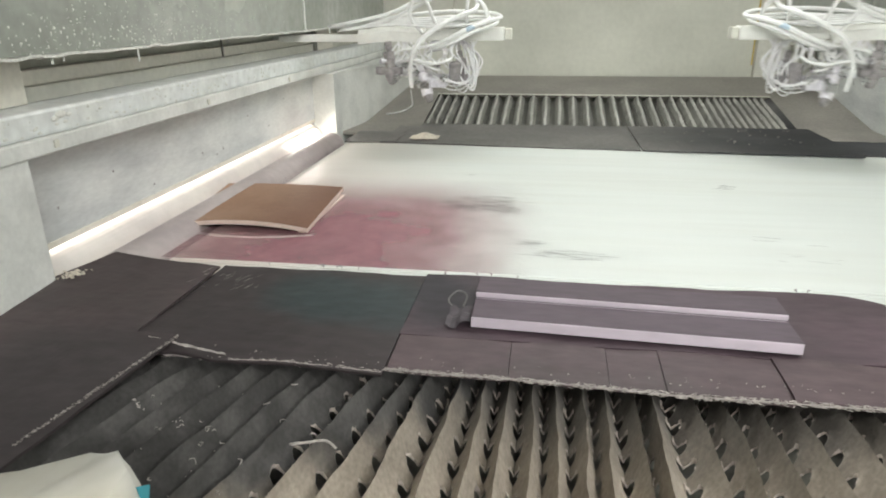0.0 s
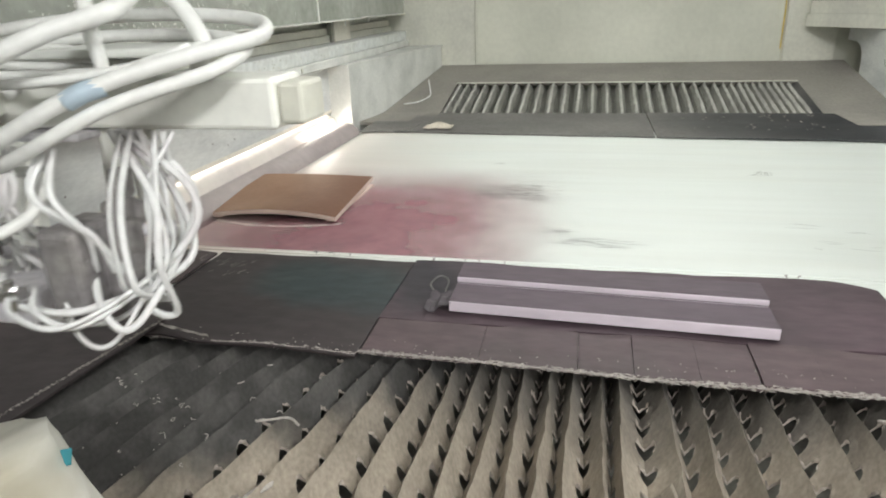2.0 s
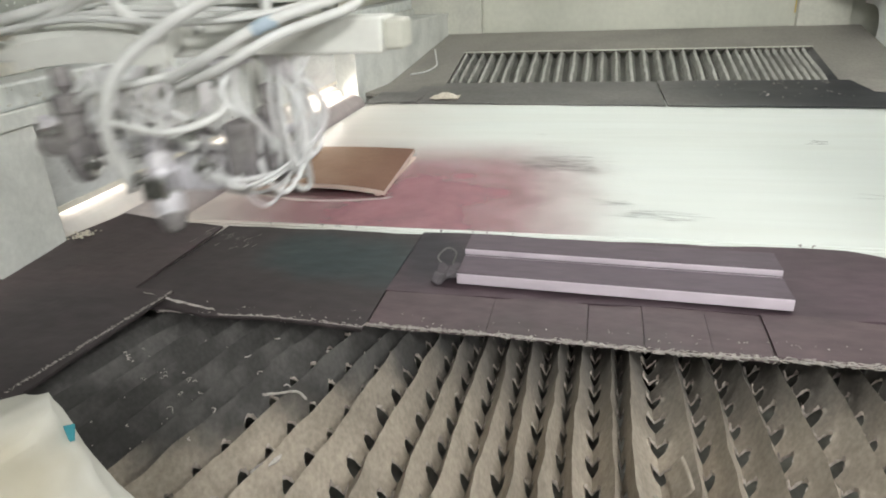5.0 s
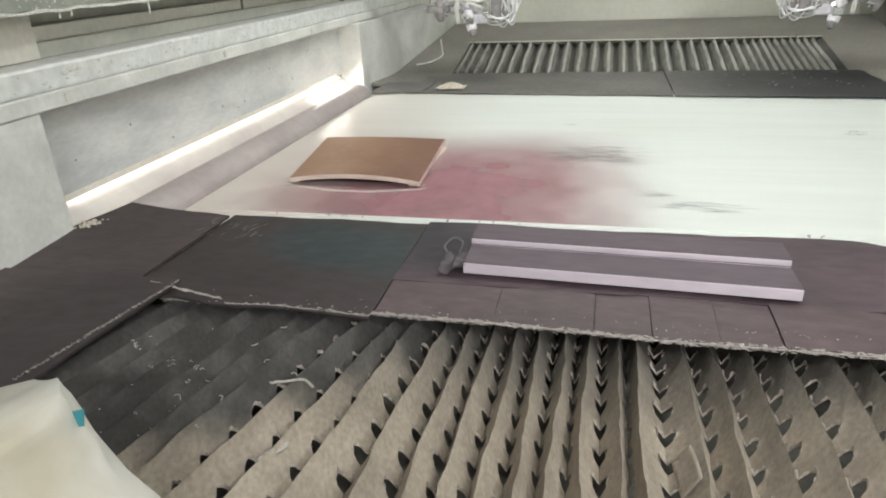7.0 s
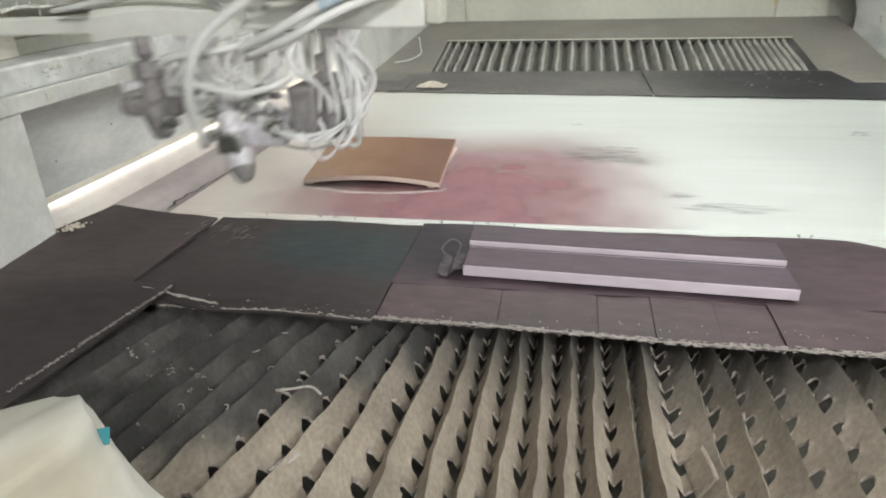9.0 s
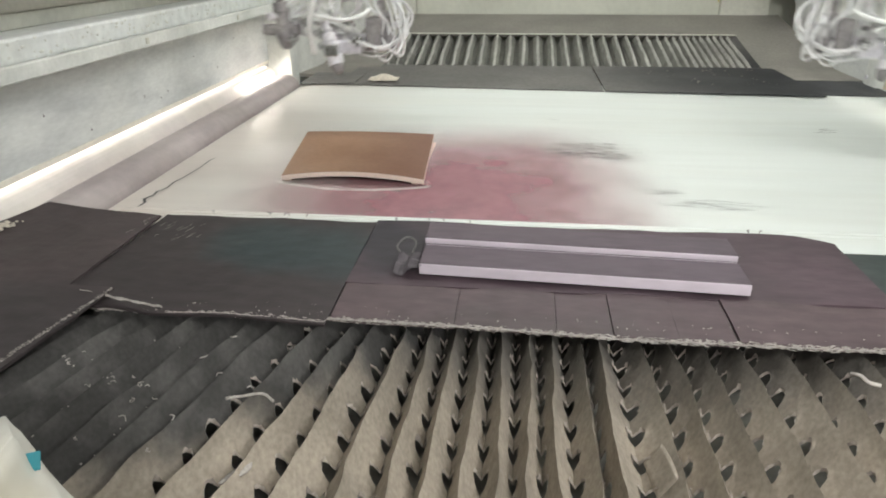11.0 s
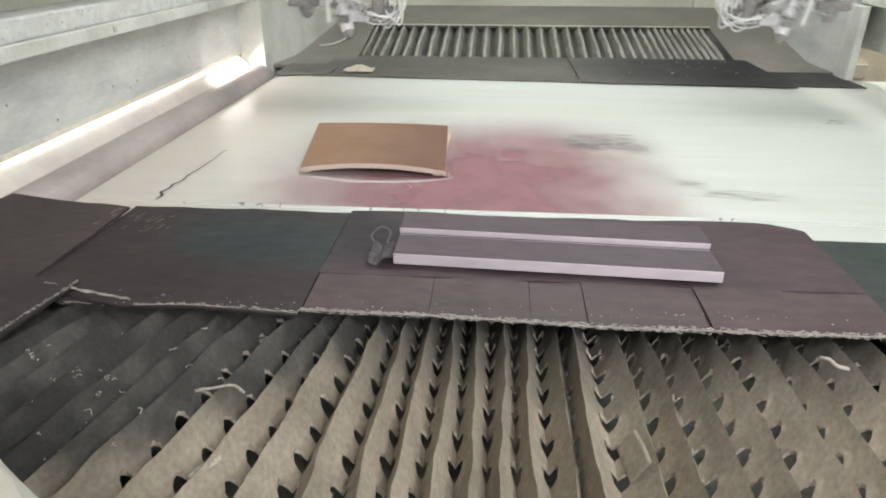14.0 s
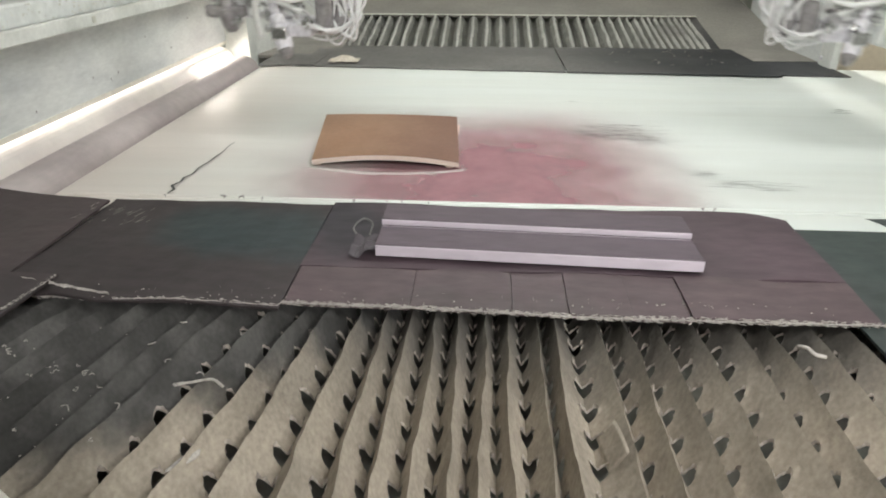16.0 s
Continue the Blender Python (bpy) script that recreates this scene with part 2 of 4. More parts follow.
def film_material():
    """A thin film of red stain on the belt, dense in the middle and fading out."""
    m = mat("red_overspray", (0.41, 0.190, 0.222), 0.5, grain=40, vary=0.08, stain=(0.43, 0.205, 0.22), stain_scale=6, stain_amount=0.12, bump=0.0)
    x, y, z = axes(m, 0.16, 5)
    left = ramp_node(m, x, -0.16, 0.36)
    right = ramp_node(m, x, 0.44, 0.88, 1.0, 0.0)
    far = ramp_node(m, y, 0.04, 0.59, 1.0, 0.0)
    x2, y2, z2 = axes(m, 0.012, 30)
    # the belt stays clean where the board screens it
    bow = math_node(m, "MULTIPLY", math_node(m, "SUBTRACT", x2, 0.16), math_node(m, "SUBTRACT", x2, 0.16))
    arc = math_node(m, "SUBTRACT", y2, math_node(m, "MULTIPLY", bow, 1.3))
    front = math_node(m, "MULTIPLY", ramp_node(m, arc, -0.042, -0.036), ramp_node(m, arc, -0.031, -0.020, 1.0, 0.15))
    edge = math_node(m, "ADD", x2, math_node(m, "MULTIPLY", y2, 0.06))
    screened = math_node(m, "MULTIPLY", math_node(m, "MULTIPLY", front, ramp_node(m, y2, 0.33, 0.37, 1.0, 0.0)), math_node(m, "MULTIPLY", ramp_node(m, edge, 0.320, 0.336, 1.0, 0.0), ramp_node(m, edge, -0.02, -0.005)))
    clear = ramp_node(m, screened, 0.0, 1.0, 1.0, 0.15, smooth=False)
    co = m.node_tree.nodes.new("ShaderNodeTexCoord")
    blot = m.node_tree.nodes.new("ShaderNodeTexNoise")
    blot.inputs["Scale"].default_value, blot.inputs["Detail"].default_value = 9, 6
    m.node_tree.links.new(co.outputs["Object"], blot.inputs[0])
    b = ramp_node(m, blot.outputs[0], 0.25, 0.75, 0.70, 1.0)
    k = math_node(m, "MULTIPLY", math_node(m, "MULTIPLY", left, right), math_node(m, "MULTIPLY", far, b))
    k = math_node(m, "MULTIPLY", math_node(m, "MULTIPLY", k, clear), 0.68)
    m.node_tree.links.new(k, m.node_tree.nodes["Principled BSDF"].inputs["Alpha"])
    return m


FILM = film_material()


def tint_belt(m):
    """Warm lamp light painted in towards the infeed end of the belt, with pinkish dust."""
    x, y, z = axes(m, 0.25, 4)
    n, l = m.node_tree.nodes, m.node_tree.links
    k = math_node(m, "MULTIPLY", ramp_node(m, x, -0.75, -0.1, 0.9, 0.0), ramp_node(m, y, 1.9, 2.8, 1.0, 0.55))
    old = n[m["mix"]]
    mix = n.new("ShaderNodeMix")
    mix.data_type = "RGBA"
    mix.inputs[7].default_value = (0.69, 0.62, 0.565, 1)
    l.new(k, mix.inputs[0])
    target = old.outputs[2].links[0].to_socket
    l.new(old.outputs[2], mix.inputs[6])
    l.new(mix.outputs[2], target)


tint_belt(WHITE_BELT)


def mdf_material():
    m = mat("stained_fibreboard", (0.34, 0.20, 0.125), 0.5, grain=90, vary=0.07, stain=(0.31, 0.175, 0.105), stain_scale=6, stain_amount=0.7, bump=0.05)
    x, y, z = axes(m, 0.10, 6)
    n, l = m.node_tree.nodes, m.node_tree.links
    k = ramp_node(m, x, 0.02, 0.30, 0.0, 0.85)
    old = n[m["mix"]]
    mix = n.new("ShaderNodeMix")
    mix.data_type = "RGBA"
    mix.inputs[7].default_value = (0.165, 0.078, 0.050, 1)
    l.new(k, mix.inputs[0])
    target = old.outputs[2].links[0].to_socket
    l.new(old.outputs[2], mix.inputs[6])
    l.new(mix.outputs[2], target)
    return m


MDF = mdf_material()
MDF_EDGE = mat("fibreboard_edge", (0.76, 0.64, 0.56), 0.7, grain=150, vary=0.08, bump=0.1)


# ---- mesh helpers ----
def link_mesh(name, bm, material, parent=None, label="", smooth=False):
    me = bpy.data.meshes.new(name)
    bmesh.ops.recalc_face_normals(bm, faces=bm.faces)
    if smooth:
        for f in bm.faces:
            f.smooth = True
    bm.to_mesh(me)
    bm.free()
    me.materials.append(material)
    ob = new(name, me)
    if parent:
        ob.parent = parent
    if label:
        ob["label"] = label
    return ob


def part(name, bm, material, parent, label="", smooth=False):
    return link_mesh(name, bm, material, parent, label, smooth)


def box(x0, x1, y0, y1, z0, z1, bevel=0.003, bm=None):
    bm = bm or bmesh.new()
    lo, hi = (min(x0, x1), min(y0, y1), min(z0, z1)), (max(x0, x1), max(y0, y1), max(z0, z1))
    m = Matrix.Translation([(a + b) / 2 for a, b in zip(lo, hi)]) @ Matrix.Diagonal((*[b - a for a, b in zip(lo, hi)], 1))
    made = bmesh.ops.create_cube(bm, size=1, matrix=m)
    if bevel:
        vs = set(made["verts"])
        es = [e for e in bm.edges if e.verts[0] in vs and e.verts[1] in vs]
        bmesh.ops.bevel(bm, geom=es, offset=bevel, segments=2, affect="EDGES", profile=0.5)
    return bm


def shaft(p, q, r0, r1=None, n=14, bm=None, cap=True):
    """A round bar from p to q."""
    bm = bm or bmesh.new()
    p, q = Vector(p), Vector(q)
    d = q - p
    m = Matrix.Translation((p + q) / 2) @ d.to_track_quat("Z", "Y").to_matrix().to_4x4()
    bmesh.ops.create_cone(bm, cap_ends=cap, segments=n, radius1=r0, radius2=r0 if r1 is None else r1, depth=d.length, matrix=m)
    return bm


def spline(points, steps=8):
    """A smooth line through the points."""
    pts = [Vector(p) for p in points]
    pts = [2 * pts[0] - pts[1]] + pts + [2 * pts[-1] - pts[-2]]
    out = []
    for a, b, c, d in zip(pts, pts[1:], pts[2:], pts[3:]):
        for k in range(steps):
            t = k / steps
            out.append(0.5 * ((2 * b) + (c - a) * t + (2 * a - 5 * b + 4 * c - d) * t * t + (3 * b - a - 3 * c + d) * t ** 3))
    out.append(pts[-2])
    return out


def tube(points, r, n=8, steps=8, bm=None):
    bm = bm or bmesh.new()
    line = spline(points, steps)
    rings = []
    up = Vector((0.13, 0.31, 0.94))
    for i, p in enumerate(line):
        d = (line[min(i + 1, len(line) - 1)] - line[max(i - 1, 0)]).normalized()
        a = d.cross(up)
        a = a.normalized() if a.length > 1e-4 else d.orthogonal().normalized()
        up = a.cross(d).normalized()
        rings.append([bm.verts.new(p + r * (math.cos(w) * a + math.sin(w) * up)) for w in (2 * math.pi * k / n for k in range(n))])
    for r0, r1 in zip(rings, rings[1:]):
        for k in range(n):
            bm.faces.new((r0[k], r0[(k + 1) % n], r1[(k + 1) % n], r1[k]))
    bm.faces.new(rings[0][::-1])
    bm.faces.new(rings[-1])
    return bm


def lathe(axis_from, axis_to, profile, n=16, bm=None):
    """A turned body: profile is (share of the axis, radius)."""
    bm = bm or bmesh.new()
    p, q = Vector(axis_from), Vector(axis_to)
    d = (q - p)
    a = d.normalized().orthogonal().normalized()
    b = d.normalized().cross(a)
    rings = [[bm.verts.new(p + d * s + r * (math.cos(w) * a + math.sin(w) * b)) for w in (2 * math.pi * k / n for k in range(n))] for s, r in profile]
    for r0, r1 in zip(rings, rings[1:]):
        for k in range(n):
            bm.faces.new((r0[k], r0[(k + 1) % n], r1[(k + 1) % n], r1[k]))
    bm.faces.new(rings[0][::-1])
    bm.faces.new(rings[-1])
    return bm


def slab(nx, ny, point, thick):
    """A bent sheet: point(u, v) gives its top, thick its thickness downwards."""
    bm = bmesh.new()
    top = [[bm.verts.new(point(i / nx, j / ny)) for j in range(ny + 1)] for i in range(nx + 1)]
    low = [[bm.verts.new(v.co - Vector((0, 0, thick))) for v in row] for row in top]
    for i in range(nx):
        for j in range(ny):
            bm.faces.new((top[i][j], top[i + 1][j], top[i + 1][j + 1], top[i][j + 1]))
            bm.faces.new((low[i][j + 1], low[i + 1][j + 1], low[i + 1][j], low[i][j]))
    for i in range(nx):
        bm.faces.new((low[i][0], low[i + 1][0], top[i + 1][0], top[i][0]))
        bm.faces.new((top[i][ny], top[i + 1][ny], low[i + 1][ny], low[i][ny]))
    for j in range(ny):
        bm.faces.new((top[0][j], top[0][j + 1], low[0][j + 1], low[0][j]))
        bm.faces.new((low[nx][j], low[nx][j + 1], top[nx][j + 1], top[nx][j]))
    return bm


def empty(name, at, label, category, group=""):
    ob = new(name)
    ob.location = at
    return tagged(ob, label, category, group)


def wob(x, y, scale, seed=0.0):
    return noise.noise(Vector((x * scale + seed, y * scale - seed, seed * 1.7)))


BELT = 0.900
MID = 0.26  # the middle of the machine, across which the two sides mirror

# ---- the hall ----
tagged(link_mesh("floor", box(-3.5, 4.0, -3.0, 6.0, -0.1, 0.0, 0), CONCRETE), "grey concrete hall floor", "floor", kind="structure")
tagged(link_mesh("ceiling", box(-3.5, 4.0, -3.0, 6.0, 3.0, 3.1, 0), HALL), "plain pale hall ceiling", "ceiling", kind="structure")
for name, b in (("wall_west", (-3.6, -3.5, -3.0, 6.0)), ("wall_east", (4.0, 4.1, -3.0, 6.0)), ("wall_south", (-3.6, 4.1, -3.1, -3.0)), ("wall_north", (-3.6, 4.1, 6.0, 6.1))):
    tagged(link_mesh(name, box(*b, 0, 3.0, 0), HALL), "plain pale plastered hall wall", "wall", kind="structure")
hall_light = empty("ceiling_light", (0.9, -2.0, 2.96), "white hall lamp with a glowing diffuser on the ceiling", "lamp")
part("frame", box(-0.62, 0.62, -0.27, 0.27, -0.02, 0.04), ARM, hall_light)
part("diffuser", box(-0.58, 0.58, -0.23, 0.23, -0.026, -0.0205, 0), DIFFUSER, hall_light)

# fixture of the added outfeed fill lamp
outfeed_fill = empty("ceiling_light", (2.3, 2.1, 2.96), "white fill lamp with a glowing diffuser added over the outfeed", "lamp")
part("frame", box(-0.52, 0.52, -0.27, 0.27, -0.02, 0.04), ARM, outfeed_fill)
part("diffuser", box(-0.49, 0.49, -0.23, 0.23, -0.026, -0.0205, 0), DIFFUSER, outfeed_fill)

# added roof, out of view, with two long lamps; its front edge lets the hall lamp in
tagged(link_mesh("roof", box(-0.98, 1.50, 1.1, 4.0, 2.12, 2.16, 0.004), PANEL), "grey sheet metal roof added unseen over the spray machine", "roof", kind="structure")
for y in (1.75, 2.75):
    lamp = empty("ceiling_light", (MID, y, 2.09), "long glowing lamp under the machine roof", "lamp", "roof lamps")
    part("housing", box(-0.78, 0.78, -0.15, 0.15, 0.0, 0.03), ARM, lamp)
    part("diffuser", box(-0.75, 0.75, -0.125, 0.125, -0.012, -0.001, 0), DIFFUSER, lamp)

# unseen fill lamp added to brighten the near filter and the spray heads
fill_light = empty("fill_light", (0.52, 0.55, 1.66), "small white fill lamp added over the operator side", "lamp")
part("housing", box(-0.27, 0.27, -0.08, 0.08, -0.02, 0.03), ARM, fill_light)
part("diffuser", box(-0.25, 0.25, -0.06, 0.06, -0.028, -0.0205, 0), DIFFUSER, fill_light)
for x in (-0.22, 0.22):
    part("hanger", shaft((x, 0, 0.03), (x, 0, 1.34), 0.006), FRAME, fill_light)

# ---- conveyor ----
conveyor = empty("conveyor", (0, 0, 0), "wide white conveyor belt with a pale worn surface", "conveyor")


def belt_loop():
    bm = bmesh.new()
    r, zc, x0, x1 = 0.011, BELT - 0.011, -0.726, 2.40
    prof = [(x0 + (x1 - x0) * k / 24, BELT) for k in range(25)]
    prof += [(x1 + r * math.sin(a), zc + r * math.cos(a)) for a in (math.pi * k / 12 for k in range(1, 12))]
    prof += [(x1 + (x0 - x1) * k / 6, BELT - 2 * r) for k in range(7)]
    prof += [(x0 - r * math.sin(a), zc - r * math.cos(a)) for a in (math.pi * k / 12 for k in range(1, 12))]
    ys = [1.345 + (2.755 - 1.345) * k / 20 for k in range(21)]
    rows = [[bm.verts.new((x, y, z)) for y in ys] for x, z in prof]
    for a, b in zip(rows, rows[1:] + rows[:1]):
        for j in range(20):
            bm.faces.new((a[j], a[j + 1], b[j + 1], b[j]))
    return bm


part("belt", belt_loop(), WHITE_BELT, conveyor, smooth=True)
# two raised sealing lines along the near edge of the belt
part("edge_bead", box(-0.70, 2.40, 1.412, 1.416, BELT - 0.001, BELT + 0.0025, 0.0008), WHITE_BELT, conveyor)
part("edge_bead", box(-0.70, 2.40, 1.428, 1.430, BELT - 0.001, BELT + 0.0015, 0.0006), WHITE_BELT, conveyor)
part("bed", box(-0.68, 2.38, 1.36, 2.74, 0.825, 0.875), FRAME, conveyor)
for x in (-0.55, 1.05, 2.25):
    for y in (1.42, 2.68):
        part("leg", box(x - 0.04, x + 0.04, y - 0.04, y + 0.04, 0.0, 0.81), FRAME, conveyor)


def infeed(X, sign, frame_ob):
    """The closed panel with its rollers and lamp, where the belt comes up."""
    bm = bmesh.new()
    ys = [1.235 + 1.565 * k / 16 for k in range(17)]
    rows = [[bm.verts.new((X(d), y, z)) for d, z in ((1.155, 0.9660 - 0.001 * (y - 1.235) / 1.565), (1.155, 1.15), (1.159, 1.15), (1.159, 0.9660 - 0.001 * (y - 1.235) / 1.565))] for y in ys]
    for a, b in zip(rows, rows[1:]):
        for k in range(4):
            bm.faces.new((a[k], a[(k + 1) % 4], b[(k + 1) % 4], b[k]))
    bm.faces.new(rows[0])
    bm.faces.new(rows[-1][::-1])
    part("side_panel", bm, PANEL, frame_ob, "grey smeared sheet panel")
    part("panel_lip", box(X(1.1515), X(1.1545), 1.24, 2.795, 0.9600, 0.9725, 0.001), DUCT, frame_ob, "cream folded lip")
    bm = bmesh.new()
    for y, z in ((1.52, 1.06), (1.9, 1.02), (2.2, 1.075), (1.66, 0.995), (2.02, 1.01), (2.5, 1.09), (1.34, 1.03), (1.98, 1.0), (2.35, 1.02)):
        bmesh.ops.create_icosphere(bm, subdivisions=1, radius=0.0028, matrix=Matrix.Translation((X(1.1545), y, z)) @ Matrix.Diagonal((0.3, 1, 1.2, 1)))
    tagged(part("dark_specks", bm, GUN_DARK, frame_ob, "dark paint specks"), kind="stuff")
    # rollers and the lamp beside the belt end
    for d, z, r, y0, y1 in ((1.063, 0.878, 0.055, 1.338, 2.72), (1.180, 0.893, 0.060, 1.24, 2.79)):
        roller = empty("roller", (X(d), 0, z), "long pale roller beside the belt end", "roller", "belt rollers")
        part("drum", lathe((0, y0, 0), (0, y1, 0), ((0, 0.012), (0.0, r * 0.96), (0.004, r), (0.996, r), (1, r * 0.96), (1, 0.012)), 40), ROLLER if d > 1.1 else NIP_ROLLER, roller, smooth=False)
        part("axle", shaft((0, y0 - 0.005, 0), (0, y1 + 0.05, 0), 0.011), CHROME, roller)
        part("bearing", box(-0.028, 0.028, y1 + 0.012, y1 + 0.04, -0.05, 0.03, 0.004), FRAME, roller)
    lamp = empty("strip_lamp", (X(1.173), 2.05, 0.9745), "slim white strip lamp behind the side panel", "lamp", "side lamps")
    part("housing", box(-0.012, 0.0135, -0.77, 0.77, 0.001, 0.016, 0.002), FRAME, lamp)
    part("diffuser", box(-0.008, 0.008, -0.755, 0.755, -0.002, 0.0005, 0), TUBE, lamp)
    # the closed outer skin behind the rollers
    part("outer_skin", box(X(1.25), X(1.26), 1.0, 3.86, 0.0, 1.15, 0.002), PANEL, frame_ob)



def far_wall(X, sign, frame_ob):
    """The side wall beside the far apron."""
    def prism(ring, z0, z1):
        bm = bmesh.new()
        ring = [[bm.verts.new((X(d), y, z)) for z in (z0, z1)] for d, y in ring]
        for a, b in zip(ring, ring[1:] + ring[:1]):
            bm.faces.new((a[0], b[0], b[1], a[1]))
        bm.faces.new([r[1] for r in ring])
        bm.faces.new([r[0] for r in ring][::-1])
        return bm

    if sign < 0:
        part("far_side_panel", prism(((1.075, 2.886), (0.915, 3.85), (0.935, 3.856), (1.095, 2.89)), 0.80, 1.15), FRAME, frame_ob)
        part("far_ledge", prism(((1.070, 2.886), (0.910, 3.858), (1.094, 3.858), (1.094, 2.886)), 1.142, 1.1495), FRAME, frame_ob)
        return
    # unseen wall added to keep the outfeed lamp's light off the far corner
    part("outer_skin", box(X(1.20), X(1.21), 2.95, 3.895, 0.0, 2.118, 0.002), PANEL, frame_ob)
    # a straight wall with a rounded opening at its far end, and the beam that runs in to the back wall
    outline = [(2.852, 0.80), (3.65, 0.80), (3.65, 1.06), (3.66, 1.09), (3.68, 1.115), (3.71, 1.13), (3.75, 1.137), (3.858, 1.137), (3.858, 1.20), (2.852, 1.20)]
    bm = bmesh.new()
    rings = [[bm.verts.new((X(d), y, z)) for y, z in outline] for d in (1.075, 1.094)]
    for k in range(len(outline)):
        q = (k + 1) % len(outline)
        bm.faces.new((rings[0][k], rings[0][q], rings[1][q], rings[1][k]))
    bm.faces.new(rings[0])
    bm.faces.new(rings[1][::-1])
    part("far_side_panel", bm, PANEL, frame_ob)
    part("recess_back", box(X(1.15), X(1.16), 3.60, 3.858, 0.80, 1.15, 0.002), PILASTER, frame_ob, "grey back of the rounded opening")
    part("beam", prism(((0.862, 3.80), (1.095, 3.40), (1.150, 3.40), (0.880, 3.855)), 1.205, 1.262), PILASTER, frame_ob, "dull grey beam running to the back wall")
    part("beam_cap", prism(((0.880, 3.81), (1.100, 3.43), (1.150, 3.43), (0.890, 3.852)), 1.2625, 1.318), PILASTER, frame_ob)
    part("upper_panel", prism(((0.882, 3.815), (1.102, 3.435), (1.112, 3.44), (0.892, 3.852)), 1.3185, 2.10), GLASS, frame_ob, "dusty grey panel")
    for y, z in ((3.02, 1.08), (3.3, 1.13), (3.38, 1.06)):
        part("scratch", tube([(X(1.0745), y, z), (X(1.0742), y + 0.012, z + 0.018), (X(1.0745), y + 0.018, z + 0.024)], 0.0015, 5, 4), GUN_DARK, frame_ob)


def side(sign):
    """One side of the machine; sign -1 is the side where the belt comes up."""
    X = lambda d: MID + sign * d  # d: metres out from the middle
    FAR = 3.84 if sign < 0 else 3.395
    frame_ob = empty("side_frame", (0, 0, 0), "pale grey painted steel frame with a long rail", "machine frame", "machine sides")
    part("pillar", box(X(1.10), X(1.22), 0.80, 1.235, 0.0, 1.150, 0.004), FRAME, frame_ob)
    if sign < 0:
        part("post", box(X(1.065), X(1.16), 2.80, 2.885, 0.0, 1.150, 0.003), FRAME, frame_ob, "cream post lit from below")
    else:
        part("post", box(X(1.058), X(1.085), 2.757, 2.850, 0.0, 1.150, 0.003), FRAME, frame_ob, "pale crusted corner post")
        part("bolt", shaft((X(1.0575), 2.83, 0.93), (X(1.052), 2.83, 0.93), 0.008, n=6), GUN, frame_ob)
        part("side_panel", box(X(1.155), X(1.175), 1.235, 2.90, 0.996, 1.15, 0.002), PANEL, frame_ob, "grey smeared sheet panel")
    if sign < 0:
        infeed(X, sign, frame_ob)
    part("lower_rail", box(X(1.095), X(1.21), 0.80, FAR, 1.150, 1.180, 0.003), FRAME, frame_ob)
    part("rail", box(X(1.105), X(1.20), 0.80, FAR, 1.180, 1.226, 0.006), RAIL, frame_ob, "galvanised rail spotted with overspray")
    part("channel", box(X(1.19), X(1.23), 0.80, FAR, 1.226, 1.256, 0.003), PILASTER, frame_ob)
    part("cable_duct", box(X(1.20), X(1.26), 0.80, FAR, 1.256, 1.285, 0.003), DUCT, frame_ob)
    part("back_channel", box(X(1.22), X(1.27), 0.80, FAR, 1.285, 1.40, 0.003), PILASTER, frame_ob)
    part("upper_post", box(X(1.176), X(1.199), 0.80, 1.35, 1.227, 1.40, 0.003), DUCT, frame_ob)
    part("upper_post", box(X(1.176), X(1.199), 2.968, 3.16, 1.227, 1.40, 0.003), DUCT, frame_ob)
    part("bracket", box(X(1.18), X(1.199), 2.94, 2.964, 1.227, 1.40, 0.001), DARK_GAP, frame_ob)
    part("duct_joint", box(X(1.196), X(1.2), 2.168, 2.176, 1.256, 1.36, 0.001), DARK_GAP, frame_ob)
    rng = random.Random(5)
    bm = bmesh.new()
    for k in range(160):
        y, h = rng.uniform(1.1, 3.0), rng.uniform(1.184, 1.222)
        bmesh.ops.create_icosphere(bm, subdivisions=1, radius=rng.uniform(0.0012, 0.0035), matrix=Matrix.Translation((X(1.105), y, h)) @ Matrix.Diagonal((0.35, rng.uniform(1, 2.5), 1, 1)))
    for y, h, r in ((1.338, 1.212, 0.010), (1.322, 1.206, 0.007), (1.358, 1.209, 0.006), (1.45, 1.207, 0.004)):
        bmesh.ops.create_icosphere(bm, subdivisions=2, radius=r, matrix=Matrix.Translation((X(1.105), y, h)) @ Matrix.Diagonal((0.3, 1.5, 0.7, 1)))
    tagged(part("overspray_spots", bm, WHITE_CRUST, frame_ob, "white dried paint spots"), kind="stuff")
    for y in (1.30, 1.86, 2.42):
        part("cable_clip", box(X(1.092), X(1.0955), y - 0.006, y + 0.006, 1.158, 1.172, 0.001), PILASTER, frame_ob)
    far_wall(X, sign, frame_ob)
    # glass guard over the rail
    guard = empty("glass_guard", (0, 0, 0), "dusty grey glass guard speckled with white paint", "guard", "glass guards")
    part("pane", box(X(1.10), X(1.108), 0.80, 2.62, 1.318, 2.10, 0.001), GLASS, guard)
    part("pane", box(X(1.10), X(1.108), 2.63, 3.80 if sign < 0 else 3.42, 1.318, 2.10, 0.001), GLASS, guard)
    part("mullion", box(X(1.097), X(1.112), 2.62, 2.63, 1.316, 2.10, 0.001), FRAME, guard)
    rng = random.Random(11)
    bm = bmesh.new()
    for k in range(520):
        y = min(max(rng.gauss(1.62, 0.28), 0.95), 2.6)
        z = 1.32 + abs(rng.gauss(0, 0.05))
        r = rng.choice((0.0006, 0.0009, 0.0012, 0.0018, 0.0026))
